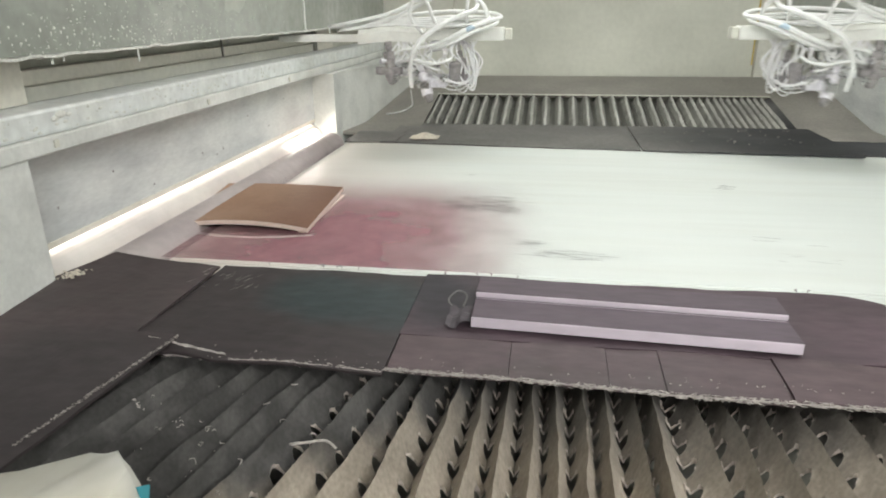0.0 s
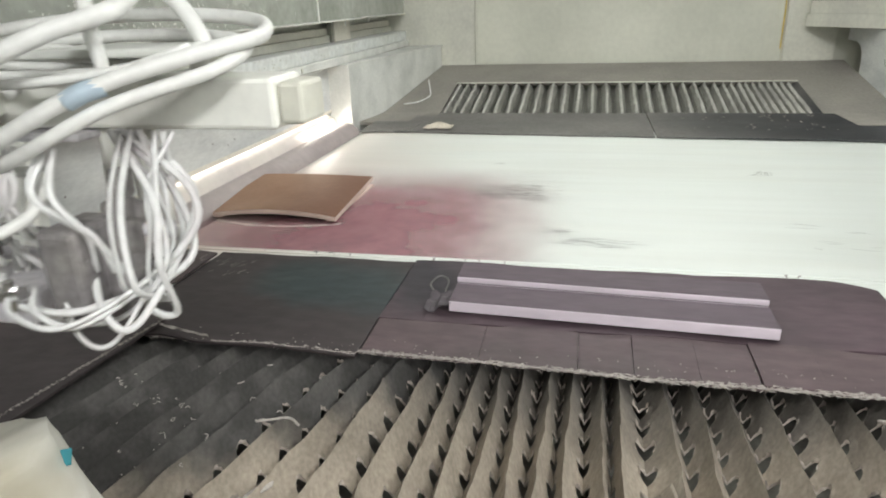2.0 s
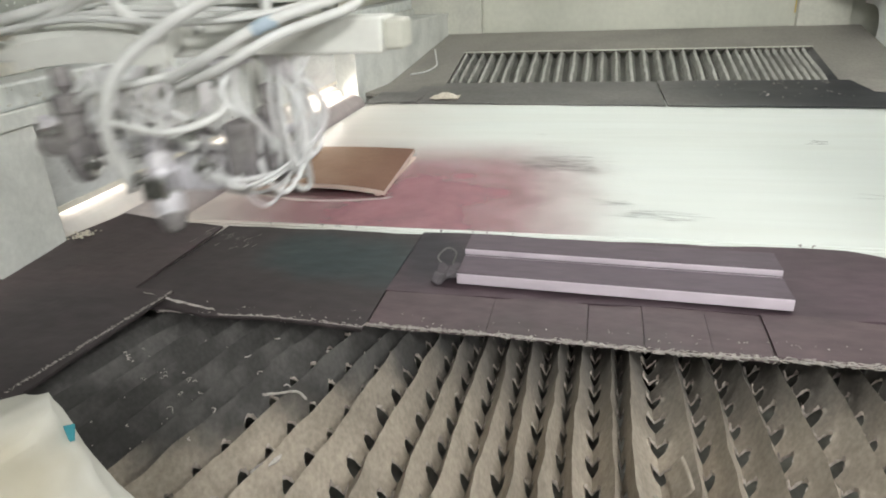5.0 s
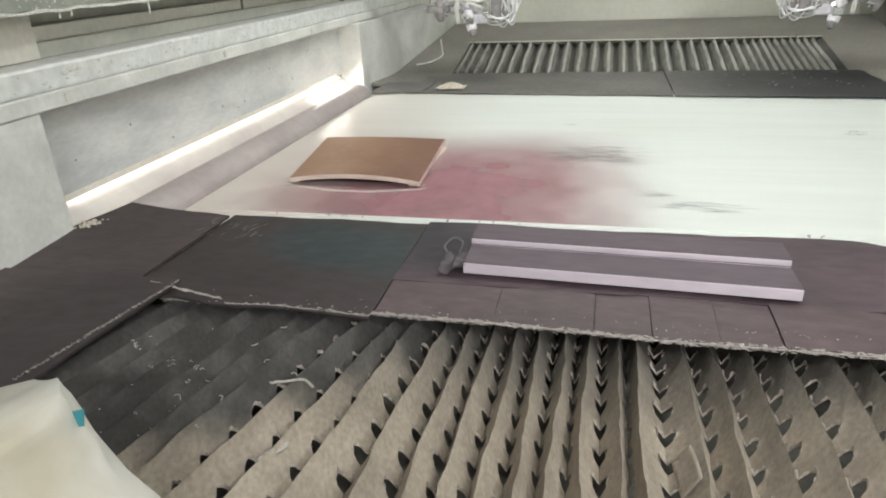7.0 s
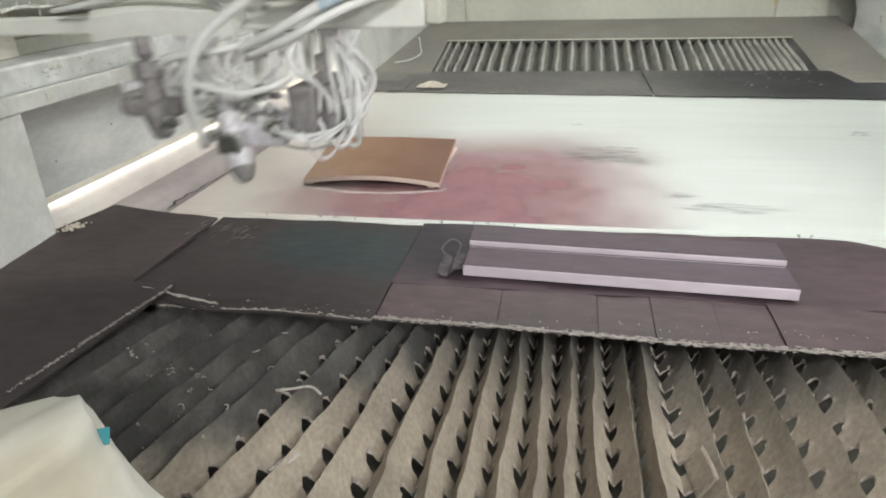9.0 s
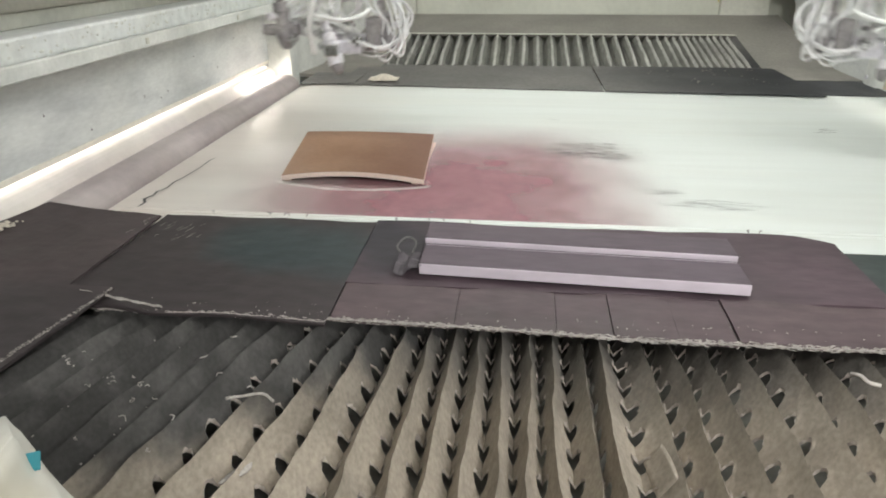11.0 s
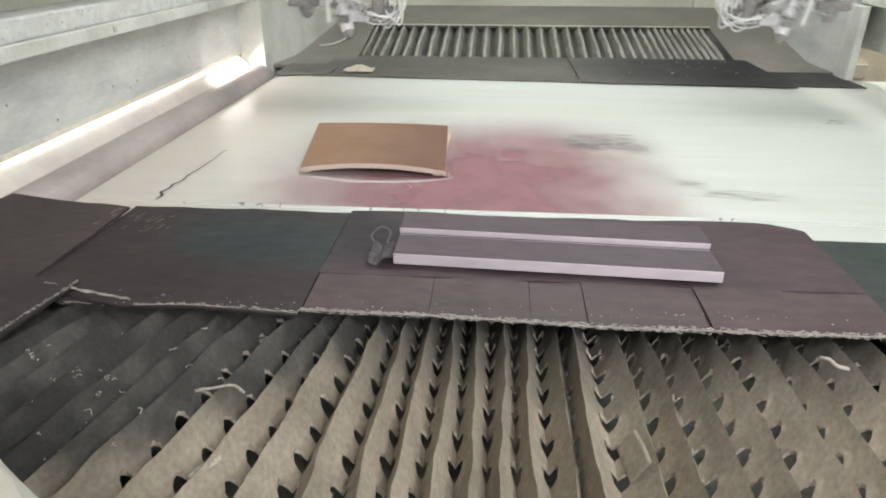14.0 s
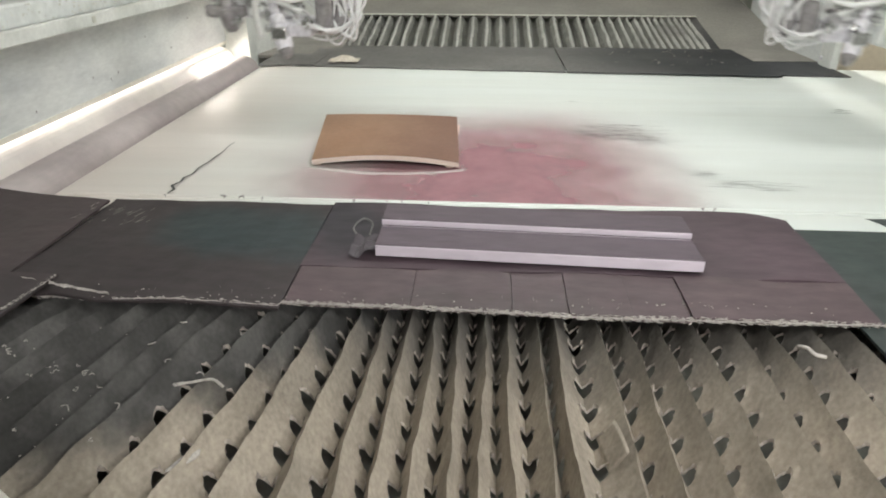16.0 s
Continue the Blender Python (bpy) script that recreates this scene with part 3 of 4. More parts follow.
        bmesh.ops.create_icosphere(bm, subdivisions=1, radius=r, matrix=Matrix.Translation((X(1.0995), y, z)) @ Matrix.Diagonal((0.4, 1, rng.uniform(0.8, 1.5), 1)))
    tagged(part("paint_specks", bm, WHITE_CRUST, guard, "white sprayed paint specks"), kind="stuff")

    def lip(u, v):
        y = 0.80 + (3.0 if sign < 0 else 2.6) * u
        return (X(1.094 + 0.014 * v), y, 1.3175 + 0.004 * wob(y, v, 22, 3) + 0.004 * max(0, wob(y, 0, 9, 8)))

    part("crusted_lip", slab(160, 1, lip, 0.005), WHITE_CRUST, guard, "white paint crust")
    for y, ln in ((1.34, 0.012), (1.60, 0.026), (1.37, 0.010), (2.02, 0.008), (2.9, 0.018), (3.0, 0.02), (3.2, 0.015)):
        bm = bmesh.new()
        tube([(X(1.10), y, 1.312), (X(1.101), y + 0.001, 1.312 - ln / 2), (X(1.10), y - 0.001, 1.312 - ln)], 0.0022, 6, 3, bm)
        part("paint_drip", bm, WHITE_CRUST, guard, "white hanging paint drip")


side(-1)
side(1)

guard = empty("outfeed_guard", (0, 0, 0), "cream painted side guard along the outfeed belt", "guard")
part("plate", box(1.36, 2.40, 2.90, 2.925, 0.60, 1.10, 0.004), CREAM, guard)
part("hinge", box(1.395, 1.455, 2.885, 2.8995, 0.884, 0.936, 0.003), CRUST, guard, "tan hinge block")
part("foot", box(1.44, 1.50, 2.86, 2.925, 0.0, 0.60, 0.004), FRAME, guard)

# ---- back wall and far apron ----
back = tagged(link_mesh("wall_back", box(-1.05, 1.57, 3.90, 3.94, 0.8, 2.12, 0.002), BACK), "pale green-grey sheet metal back wall", "wall", kind="structure")
part("pilaster", box(-1.05, -0.475, 3.862, 3.899, 0.8, 2.12, 0.003), PILASTER, back)
part("pilaster", box(1.055, 1.285, 3.862, 3.899, 0.8, 2.12, 0.003), PILASTER, back)
# yellow strip paints in the lit gap at the pilaster's edge
part("tape", box(1.046, 1.052, 3.894, 3.899, 1.10, 1.9, 0.0008), YELLOW, back, "thin yellow strip for the lit gap")
part("seam", box(-0.470, -0.464, 3.894, 3.899, 1.045, 2.1, 0.0008), PILASTER, back)


def far_z(y):
    return 0.905 + 0.185 * max(0.0, y - 3.12)


def far_edge(sign, y):
    d = 1.075 - 0.16 * min(max((y - 2.886) / 0.964, 0), 1) * (sign < 0)
    return MID + sign * d


FX0, FX1, FY0, FY1 = -0.51, 1.052, 3.125, 3.545
apron = tagged(empty("far_apron", (0, 0, 0), "grey sheet apron coated with overspray round the far filter", "apron"))
part("side_sheet", slab(6, 16, lambda u, v: ((1 - u) * far_edge(-1, 2.886 + 0.98 * v) + u * FX0, 2.886 + 0.98 * v, far_z(2.886 + 0.98 * v) + 0.001 * wob(u * 3, v * 3, 2, 1)), 0.012), FAR_SHEET, apron)
part("side_sheet", slab(6, 16, lambda u, v: ((1 - u) * FX1 + u * far_edge(1, 2.886 + 0.98 * v), 2.886 + 0.98 * v, far_z(2.886 + 0.98 * v) + 0.001 * wob(u * 3, v * 3, 2, 2)), 0.012), FAR_SHEET, apron)
part("back_sheet", slab(30, 4, lambda u, v: (FX0 + (FX1 - FX0) * u, FY1 + (3.865 - FY1) * v, far_z(FY1 + (3.865 - FY1) * v)), 0.012), FAR_SHEET, apron)
part("back_lip", slab(60, 1, lambda u, v: (FX0 + (FX1 - FX0) * u, FY1 - 0.022 + 0.030 * v + 0.003 * wob(u, 0, 40), far_z(FY1) + 0.003), 0.003), PILASTER, apron, "pale bare lip")
for x0, x1, yy, top in ((-0.60, 0.372, 2.656, 0.000), (0.376, 1.092, 2.652, 0.002), (1.096, 1.33, 2.690, -0.002)):
    part("front_strip", slab(40, 8, lambda u, v: (x0 + (x1 - x0) * u, (yy - 0.053 * (x0 + (x1 - x0) * u) + 0.006 * wob(u * (x1 - x0), 0, 9, x0)) * (1 - v) + (FY0 + 0.004) * v, 0.9055 + top + 0.002 * wob(u, v, 4, x0)), 0.004), FAR_STRIP, apron, "dark coated card strip")
part("corner_flap", slab(10, 6, lambda u, v: (-0.735 + 0.20 * u, 2.672 + 0.02 * u + 0.22 * v, 0.9085 + 0.003 * wob(u, v, 3, 5)), 0.004), FAR_STRIP, apron)
for sx in (FX0, FX1):
    part("well_side", box(sx - 0.004, sx + 0.004, FY0, FY1, 0.78, far_z(FY0) - 0.004, 0), FAR_STRIP, apron)
part("well_slope", slab(2, 14, lambda u, v: (FX1 - 0.036 + 0.034 * u, FY0 + (FY1 - FY0) * v, far_z(FY0 + (FY1 - FY0) * v) - 0.026 * (1 - u)), 0.003), FAR_STRIP, apron, "dark sloping end")
part("well_floor", box(FX0, FX1, FY0, FY1, 0.77, 0.78, 0), DARK_GAP, apron)

bm = slab(14, 8, lambda u, v: (-0.490 + 0.11 * u, 2.722 + 0.075 * v, 0.914 + 0.022 * max(0, 0.8 - 2.6 * ((u - 0.5) ** 2 + (v - 0.5) ** 2) * 1.6) + 0.004 * wob(u, v, 7)), 0.002)
tagged(link_mesh("paint_crust", bm, CRUST, smooth=True), "pale crust of dried paint on the apron", "paint crust")
wire = link_mesh("loose_wire", tube([(-0.60, 3.30, 1.03), (-0.597, 3.31, 0.985), (-0.60, 3.31, 0.955), (-0.64, 3.26, 0.936), (-0.70, 3.22, 0.93)], 0.0035), HOSE, smooth=True)
tagged(wire, "thin white wire lying on the grey apron", "wire")


# ---- pleated filters ----
def half_fold(bm, xc, xv, y, period, zc, zv, hole, bend, lips):
    """One face of a pleat, from the crest at xc to the valley at xv, with half a round hole on the valley fold."""
    # round the outline of one cell: up the edge, along the crest, down the other edge
    outline = [(1, u) for u in (0, 0.28, 0.52, 0.73, 0.89)] + [(v, 1) for v in (1, 0.75, 0.4, 0, -0.4, -0.75, -1)] + [(-1, u) for u in (0.89, 0.73, 0.52, 0.28, 0)]
    n, rings = len(outline) - 1, 9 if lips else 5
    hy, hu = hole
    lip = min(1.0, hy / 0.32) ** 2
    fold = bm.verts.layers.int["fold"]
    grid = []
    for k, outer in enumerate(outline):
        a = math.atan2(outer[1], outer[0])
        c, s = math.cos(a), max(0.0, math.sin(a))
        jag = 1 + 0.13 * noise.noise(Vector((xv * 70 + k, y * 90, k * 1.3)))
        inner = (hy * c * (jag if 0 < k < n else 1), hu * s * jag)
        row = []
        for r in range(rings + 1):
            t = (r / rings) ** 1.1
            v, u = inner[0] * (1 - t) + outer[0] * t, inner[1] * (1 - t) + outer[1] * t
            x = xv + (xc - xv) * u
            z = zv + (zc - zv) * (0.72 * u + 0.28 * u * u)
            row.append(bm.verts.new(bend(x, y + v * period / 2, z + (0.0038 if c > 0 else 0.0015) * lip * (1 - t) ** 5 * (0.6 + 0.8 * s))))
            row[-1][fold] = int(u > 0.999)
        grid.append(row)
    for a, b in zip(grid, grid[1:]):
        for r in range(rings):
            bm.faces.new((a[r], b[r], b[r + 1], a[r + 1]))
    if hy > 0.2 and lips:
        # a torn lip stands up along the far half of the hole
        edge = [row[0].co.copy() for row in grid[:n // 2 + 3]]
        low = [lips.verts.new(p + Vector((0, 0.0004, -0.0012))) for p in edge]
        high = []
        for k, p in enumerate(edge):
            up = 0.0016 + 0.0085 * max(0.0, noise.noise(p * 170 + Vector((3, 0, 0))) + 0.25) * math.sin(math.pi * (k + 1) / (len(edge) + 1))
            high.append(lips.verts.new(p + Vector((0.0016 * noise.noise(p * 300), 0.0012 + 0.003 * noise.noise(p * 210), up))))
        for k in range(len(edge) - 1):
            lips.faces.new((low[k], low[k + 1], high[k + 1], high[k]))


def pleated(owner, crests, y0, y1, z_at, depth, period, hole, material, seed, wave, ridge, crust, clogged=-9):
    """A folded paper filter, one mesh for each fold."""
    rims = bmesh.new() if clogged > -5 else None
    ridges = bmesh.new() if crust else None
    for i in range(1, len(crests) - 1):
        c = crests[i]
        xl, xr = (crests[i - 1] + c) / 2, (crests[i + 1] + c) / 2
        bm = bmesh.new()
        fold = bm.verts.layers.int.new("fold")
        drop = 0.006 * noise.noise(Vector((i * 3.1, seed, 0)))

        middle = [y0]

        def bend(x, y, z):
            z += z_at(y) - z_at(middle[0])
            x += 0.20 * max(0.0, min(1.0, (-0.02 - x) / 0.2)) * (clogged > -5) * (y - 0.85)
            k = max(0.0, min(1.0, (z - z_at(y) + depth) / depth))
            return (x + wave * (wob(y, i * 0.35, 7, seed) + 0.4 * wob(y, i * 0.9, 21, seed + 4) + 0.22 * wob(y, i * 1.7, 55, seed + 6)) * k, y, z + 0.5 * wave * wob(x, y, 16, seed + 1) * k + drop * k)

        count = round((y1 - y0) / period)
        step = (y1 - y0) / count
        shift = 0.5 * step
        for j in range(count + 1):
            y = y0 + step * (j + 0.5) - shift
            middle[0] = y
            zc, zv = z_at(y), z_at(y) - depth
            for v in (xl, xr):
                jit = 1 + 0.35 * noise.noise(Vector((v * 31.7, j * 2.3, seed)))
                jit *= 0.15 if v < clogged else 1 if rims else min(1.0, (xr - xl) / 0.050) ** 3
                half_fold(bm, c, v, y, step, zc, zv, (hole[0] * jit, hole[1] * jit), bend, rims)
        # pale overspray strips along the crest that also paint in its light
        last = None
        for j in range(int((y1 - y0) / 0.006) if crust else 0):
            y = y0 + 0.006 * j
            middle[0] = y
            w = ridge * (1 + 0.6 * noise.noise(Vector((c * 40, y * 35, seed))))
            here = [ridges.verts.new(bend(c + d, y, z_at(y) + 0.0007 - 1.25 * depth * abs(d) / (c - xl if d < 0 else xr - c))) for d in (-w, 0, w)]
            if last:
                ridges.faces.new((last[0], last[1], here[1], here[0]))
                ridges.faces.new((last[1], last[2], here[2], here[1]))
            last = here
        bmesh.ops.remove_doubles(bm, verts=bm.verts, dist=0.0004)
        for e in bm.edges:
            if e.verts[0][fold] and e.verts[1][fold]:
                e.smooth = False
        part("pleat", bm, material, owner, smooth=True)
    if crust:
        tagged(part("lit_ridge_crust", ridges, crust, owner, "pale overspray strips along the ridges, crest light painted in", smooth=True), kind="stuff")
    if rims:
        tagged(part("torn_rims", rims, RIM, owner, "pale torn paper rims round the holes", smooth=True), kind="stuff")


near_filter = empty("paper_filter", (0, 0, 0), "folded brown paper filter with round holes, coated with dry paint", "filter", "overspray filters")
NEAR_CRESTS = [-0.332 - 0.0445 * k for k in range(12, -1, -1)]
NEAR_CRESTS += [-0.286, -0.226, -0.178, -0.130, -0.078, -0.033, 0.001, 0.037, 0.070, 0.104, 0.133, 0.172, 0.196, 0.253, 0.291, 0.334, 0.378, 0.433, 0.478]
NEAR_CRESTS += [0.478 + 0.052 * k for k in range(1, 9)]
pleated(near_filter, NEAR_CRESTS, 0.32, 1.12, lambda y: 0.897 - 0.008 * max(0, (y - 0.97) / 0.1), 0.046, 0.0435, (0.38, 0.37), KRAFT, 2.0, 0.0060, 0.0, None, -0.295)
far_filter = empty("paper_filter", (0, 0, 0), "folded grey paper filter seen across the belt, pleats dusty", "filter", "overspray filters")
gaps = [0.62 + 0.68 * math.sin(math.pi * min((k + 1) / 26, 1)) for k in range(34)]
FAR_CRESTS = [FX0 - 0.02 + (FX1 - FX0 + 0.012) * sum(gaps[:k]) / sum(gaps) for k in range(35)]
pleated(far_filter, FAR_CRESTS, FY0, FY1, lambda y: far_z(y) + 0.004, 0.042, 0.030, (0.46, 0.40), FAR_KRAFT, 7.0, 0.005, 0.0065, LIT_RIDGE)
tray = empty("filter_tray", (0, 0, 0), "dark tray under the paper filter", "tray")
part("tray_floor", box(-0.95, 1.1, 0.25, 1.30, 0.78, 0.80, 0.002), DARK_GAP, tray)
for b in ((-0.97, -0.9505, 0.25, 1.30), (1.1005, 1.12, 0.25, 1.30), (-0.97, 1.12, 0.23, 0.2495), (-0.97, 1.12, 1.3005, 1.32)):
    part("tray_side", box(*b, 0.78, 0.85, 0.002), DARK_GAP, tray)
for b in ((-0.9, -0.86, 0.3, 0.34), (1.0, 1.04, 0.3, 0.34), (-0.9, -0.86, 1.2, 1.24), (1.0, 1.04, 1.2, 1.24)):
    part("leg", box(*b, 0.0, 0.779, 0.002), FRAME, tray)


# ---- card sheets in front of the belt ----
def flap_edge(x):
    """How far the torn near edge of the flaps bows out."""
    return float(np.interp(x, (-0.176, 0.0, 0.14, 0.22, 0.32, 0.62), (0.0, -0.002, -0.006, -0.011, -0.010, -0.006)))


def card(label, material, x0, x1, y0, y1, z, seed, near=0.006, skew=0.0, lift=0.0, thick=0.004, droop=0.0, curl=0.0, fan=0.0, corner=0.0, bow=0.0):
    def at(u, v):
        x = x0 + (x1 - x0) * u + (skew + fan * (1 - u)) * (1 - v)
        wave = near * (wob(x, 0, 11, seed) + 0.5 * wob(x, 0, 45, seed)) * (1 - v)
        y = y0 + wave + bow * flap_edge(x) * (1 - v) + (y1 - y0 + 0.006 * wob(x, 3, 10, seed)) * v
        y -= corner * v * max(0.0, (u - 0.90) / 0.10) ** 2
        return (x, y, z + 0.003 * wob(x, y, 6, seed) + 0.0012 * wob(x, y, 24, seed + 2) + lift * v * (1 - u) - droop * (1 - v) ** 2 + curl * (1 - v) ** 2 * max(0, 1 - u / 0.55) ** 1.5)
    nx, ny = max(6, int((x1 - x0) / 0.012)), max(6, int((y1 - y0) / 0.02))
    ob = link_mesh("cardboard_sheet", slab(nx, ny, at, thick), material)
    return tagged(ob, label, "cardboard", "cardboard sheets")


card("dark cardboard sheet coated with dry teal and brown paint", CARD_TEAL, -0.585, -0.176, 1.040, 1.385, 0.9085, 1, 0.010, droop=0.004, curl=0.012)
card("dark brown coated cardboard sheet at the belt corner", CARD_CORNER, -0.800, -0.582, 1.06, 1.356, 0.9165, 2, 0.004, fan=-0.13, lift=0.020)
card("dark coated cardboard strip along the filter", CARD_CORNER, -1.05, -0.503, 0.50, 1.072, 0.9225, 3, 0.012, -0.05)
card("dark plum coated cardboard sheet under the battens", CARD_PLUM, -0.1758, 0.620, 1.150, 1.398, 0.9065, 4, 0.0, corner=0.032)
card("slate coated cardboard sheet lying lower", CARD_SLATE, 0.59, 1.30, 0.60, 1.400, 0.899, 5, 0.004)
for k, (a, b) in enumerate(((-0.174, 0.001), (0.001, 0.140), (0.140, 0.215), (0.215, 0.300), (0.300, 0.375), (0.375, 0.455), (0.455, 0.620))):
    card("narrow brown coated cardboard flap over the filter edge", CARD_BROWN, a + 0.0005, b - 0.0005, 1.050 + 0.001 * (k % 2), 1.149, 0.9060 + 0.0012 * (k % 2) + 0.0015 * (k == 5), 10 + k, 0.003, droop=0.004 + 0.001 * (k % 3 == 1), bow=1.0)
# torn pale fibres along the cut edges
rng = random.Random(3)
bm = bmesh.new()
for k in range(1500):
    x = rng.uniform(-0.57, 0.62)
    y = (1.046 if x < -0.176 else 1.050 + flap_edge(x)) + 0.010 * wob(x, 0, 11, 1) * (x < -0.176) + rng.uniform(-0.004, 0.003)
    if x < -0.176 and rng.random() < 0.65 and not -0.57 < x < -0.42:
        continue
    d = Vector((rng.uniform(-2.6, 2.6), rng.uniform(-0.7, 0.2), rng.uniform(-0.35, 0.25))) * 0.0042
    w = Vector((rng.uniform(-1, 1), rng.uniform(-1, 1), 0.4)).normalized() * 0.0009
    p = Vector((x, y, 0.9035 + rng.uniform(-0.004, 0.002)))
    a = [bm.verts.new(q) for q in (p - w, p + w, p + d)]
    b = bm.verts.new(p + d * 0.4 + Vector((0, 0, 0.0014)))
    bm.faces.new(a)
    bm.faces.new((a[0], b, a[1]))
    bm.faces.new((a[1], b, a[2]))
    bm.faces.new((a[2], b, a[0]))
for k in range(420):
    t = rng.random()
    p = Vector((-0.501 - 0.045 * t + rng.uniform(-0.003, 0.003), 1.066 - 0.28 * t, 0.9240))
    d = Vector((rng.uniform(-1, 1), rng.uniform(-1, 1), 0.3)) * 0.0035
    a = [bm.verts.new(q) for q in (p, p + d, p + Vector((0.002, 0.001, 0.001)))]
    bm.faces.new(a)
# a curled white tear at the corner of the sheets
tear = []
for k in range(90):
    u = k / 89
    x = -0.548 + 0.135 * u
    y = 1.060 - 0.020 * u + 0.003 * noise.noise(Vector((u * 13, 2, 0)))
    w = 0.0010 + 0.0055 * max(0.0, noise.noise(Vector((u * 9, 7, 0))) + 0.3) * math.sin(math.pi * u)
    z = 0.9215 - 0.009 * u
    tear.append([bm.verts.new((x, y - w, z)), bm.verts.new((x, y, z + 0.002)), bm.verts.new((x, y + w, z - 0.001)), bm.verts.new((x, y, z - 0.002))])
for a, b in zip(tear, tear[1:]):
    for k in range(4):
        bm.faces.new((a[k], a[(k + 1) % 4], b[(k + 1) % 4], b[k]))
# the raw torn rim of the card, a thin uneven line
rim = []
for k in range(420):
    x = -0.57 + 1.19 * k / 419
    y = (1.0445 if x < -0.176 else 1.0475 + flap_edge(x)) + 0.010 * wob(x, 0, 11, 1) * (x < -0.176) + 0.0012 * noise.noise(Vector((x * 120, 0, 0)))
    h = 0.0012 + 0.0022 * abs(noise.noise(Vector((x * 60, 5, 0))))
    rim.append([bm.verts.new((x, y, 0.9020)), bm.verts.new((x, y - 0.0006, 0.9020 + h)), bm.verts.new((x, y + 0.0012, 0.9022 + h))])
for a, b in zip(rim, rim[1:]):
    bm.faces.new((a[0], b[0], b[1], a[1]))
    bm.faces.new((a[1], b[1], b[2], a[2]))
tagged(link_mesh("torn_fibres", bm, FIBRE), "pale torn fibres on the card edges", "fibres", kind="stuff")

rng = random.Random(41)
bm = bmesh.new()
for k in range(26):
    x, y = rng.uniform(-0.60, -0.47), rng.uniform(1.255, 1.328)
    d = Vector((0.35, 1.0, 0)).normalized() * rng.uniform(0.008, 0.03)
    w = Vector((1, -0.35, 0)).normalized() * rng.uniform(0.0003, 0.0008)
    p = Vector((x, y, 0.9215 if x < -0.582 else 0.9135))
    bm.faces.new([bm.verts.new(q) for q in (p - w, p + w, p + d + w * 0.3, p + d - w * 0.3)])
tagged(link_mesh("scratches", bm, FIBRE), "pale scratches on the coated card", "scratches", kind="stuff")
bm = bmesh.new()
for k in range(100):
    if k < 24:
        y, z = rng.uniform(0.66, 1.0), 0.8985
        x = rng.choice((-0.465, -0.421, -0.376, -0.332)) + 0.2 * (y - 0.85) + rng.uniform(-0.004, 0.004)
    else:
        x, y, z = rng.uniform(-0.55, 0.58), rng.uniform(1.05, 1.08), 0.9075
    bmesh.ops.create_icosphere(bm, subdivisions=1, radius=rng.uniform(0.0004, 0.0013), matrix=Matrix.Translation((x, y, z - 0.002 * (k < 24))) @ Matrix.Diagonal((1, 1, 0.8, 1)))
for k in range(40):
    bmesh.ops.create_icosphere(bm, subdivisions=1, radius=rng.uniform(0.001, 0.0035), matrix=Matrix.Translation((rng.uniform(0.5, 1.0), rng.uniform(2.76, 3.08), 0.9085)) @ Matrix.Diagonal((1.8, 1, 0.5, 1)))
for k in range(9):
    y = rng.uniform(0.78, 1.0)
    p = Vector((rng.choice((-0.421, -0.376, -0.332, -0.286, -0.226)) + 0.2 * (y - 0.85) + rng.uniform(-0.006, 0.006), y, 0.8965))
    turn, size = rng.uniform(0, 6.3), rng.uniform(0.003, 0.008)
    tube([p, p + size * Vector((math.cos(turn), math.sin(turn), 0.35)), p + 1.5 * size * Vector((math.cos(turn + 0.5), math.sin(turn + 0.5), 0.2))], rng.uniform(0.0005, 0.0009), 5, 6, bm)
for cx, cy in ((-0.476, 0.922), (-0.4, 0.895), (-0.352, 0.877)):
    for k in range(6):
        p = Vector((cx + rng.gauss(0, 0.010), cy + rng.gauss(0, 0.012), 0.8945))
        turn, size = rng.uniform(0, 6.3), rng.uniform(0.002, 0.006)
        tube([p, p + size * Vector((math.cos(turn), math.sin(turn), 0.2)), p + 1.4 * size * Vector((math.cos(turn + 0.6), math.sin(turn + 0.6), 0.0))], rng.uniform(0.0003, 0.0006), 5, 4, bm)
crumbs = bmesh.new()
tagged(link_mesh("paint_flecks", bm, FIBRE), "scattered pale flecks of dry paint", "paint flecks", kind="stuff")
bm = bmesh.new()
for k in range(11):
    x = rng.uniform(-0.5, 0.6)
    p = Vector((x, 1.392 + rng.uniform(-0.004, 0.006), 0.9115))
    tube([p, p + Vector((rng.uniform(-0.004, 0.004), 0.004, 0.002)), p + Vector((rng.uniform(-0.008, 0.008), 0.008, 0.001))], rng.uniform(0.0006, 0.0016), 5, 2, bm)
for k in range(70):
    p = Vector((-0.822 + rng.gauss(0, 0.012), 1.252 + rng.gauss(0, 0.012), 0.9305))
    bmesh.ops.create_icosphere(crumbs, subdivisions=1, radius=rng.uniform(0.001, 0.0036), matrix=Matrix.Translation(p) @ Matrix.Diagonal((1.3, 1, 0.8, 1)))
tagged(link_mesh("paint_crumbs", crumbs, CRUST), "pale dry paint crumbs beside the pillar", "crumbs", kind="stuff")
tagged(link_mesh("edge_crumbs", bm, GUN_DARK), "dark crumbs along the card edge", "crumbs", kind="stuff")

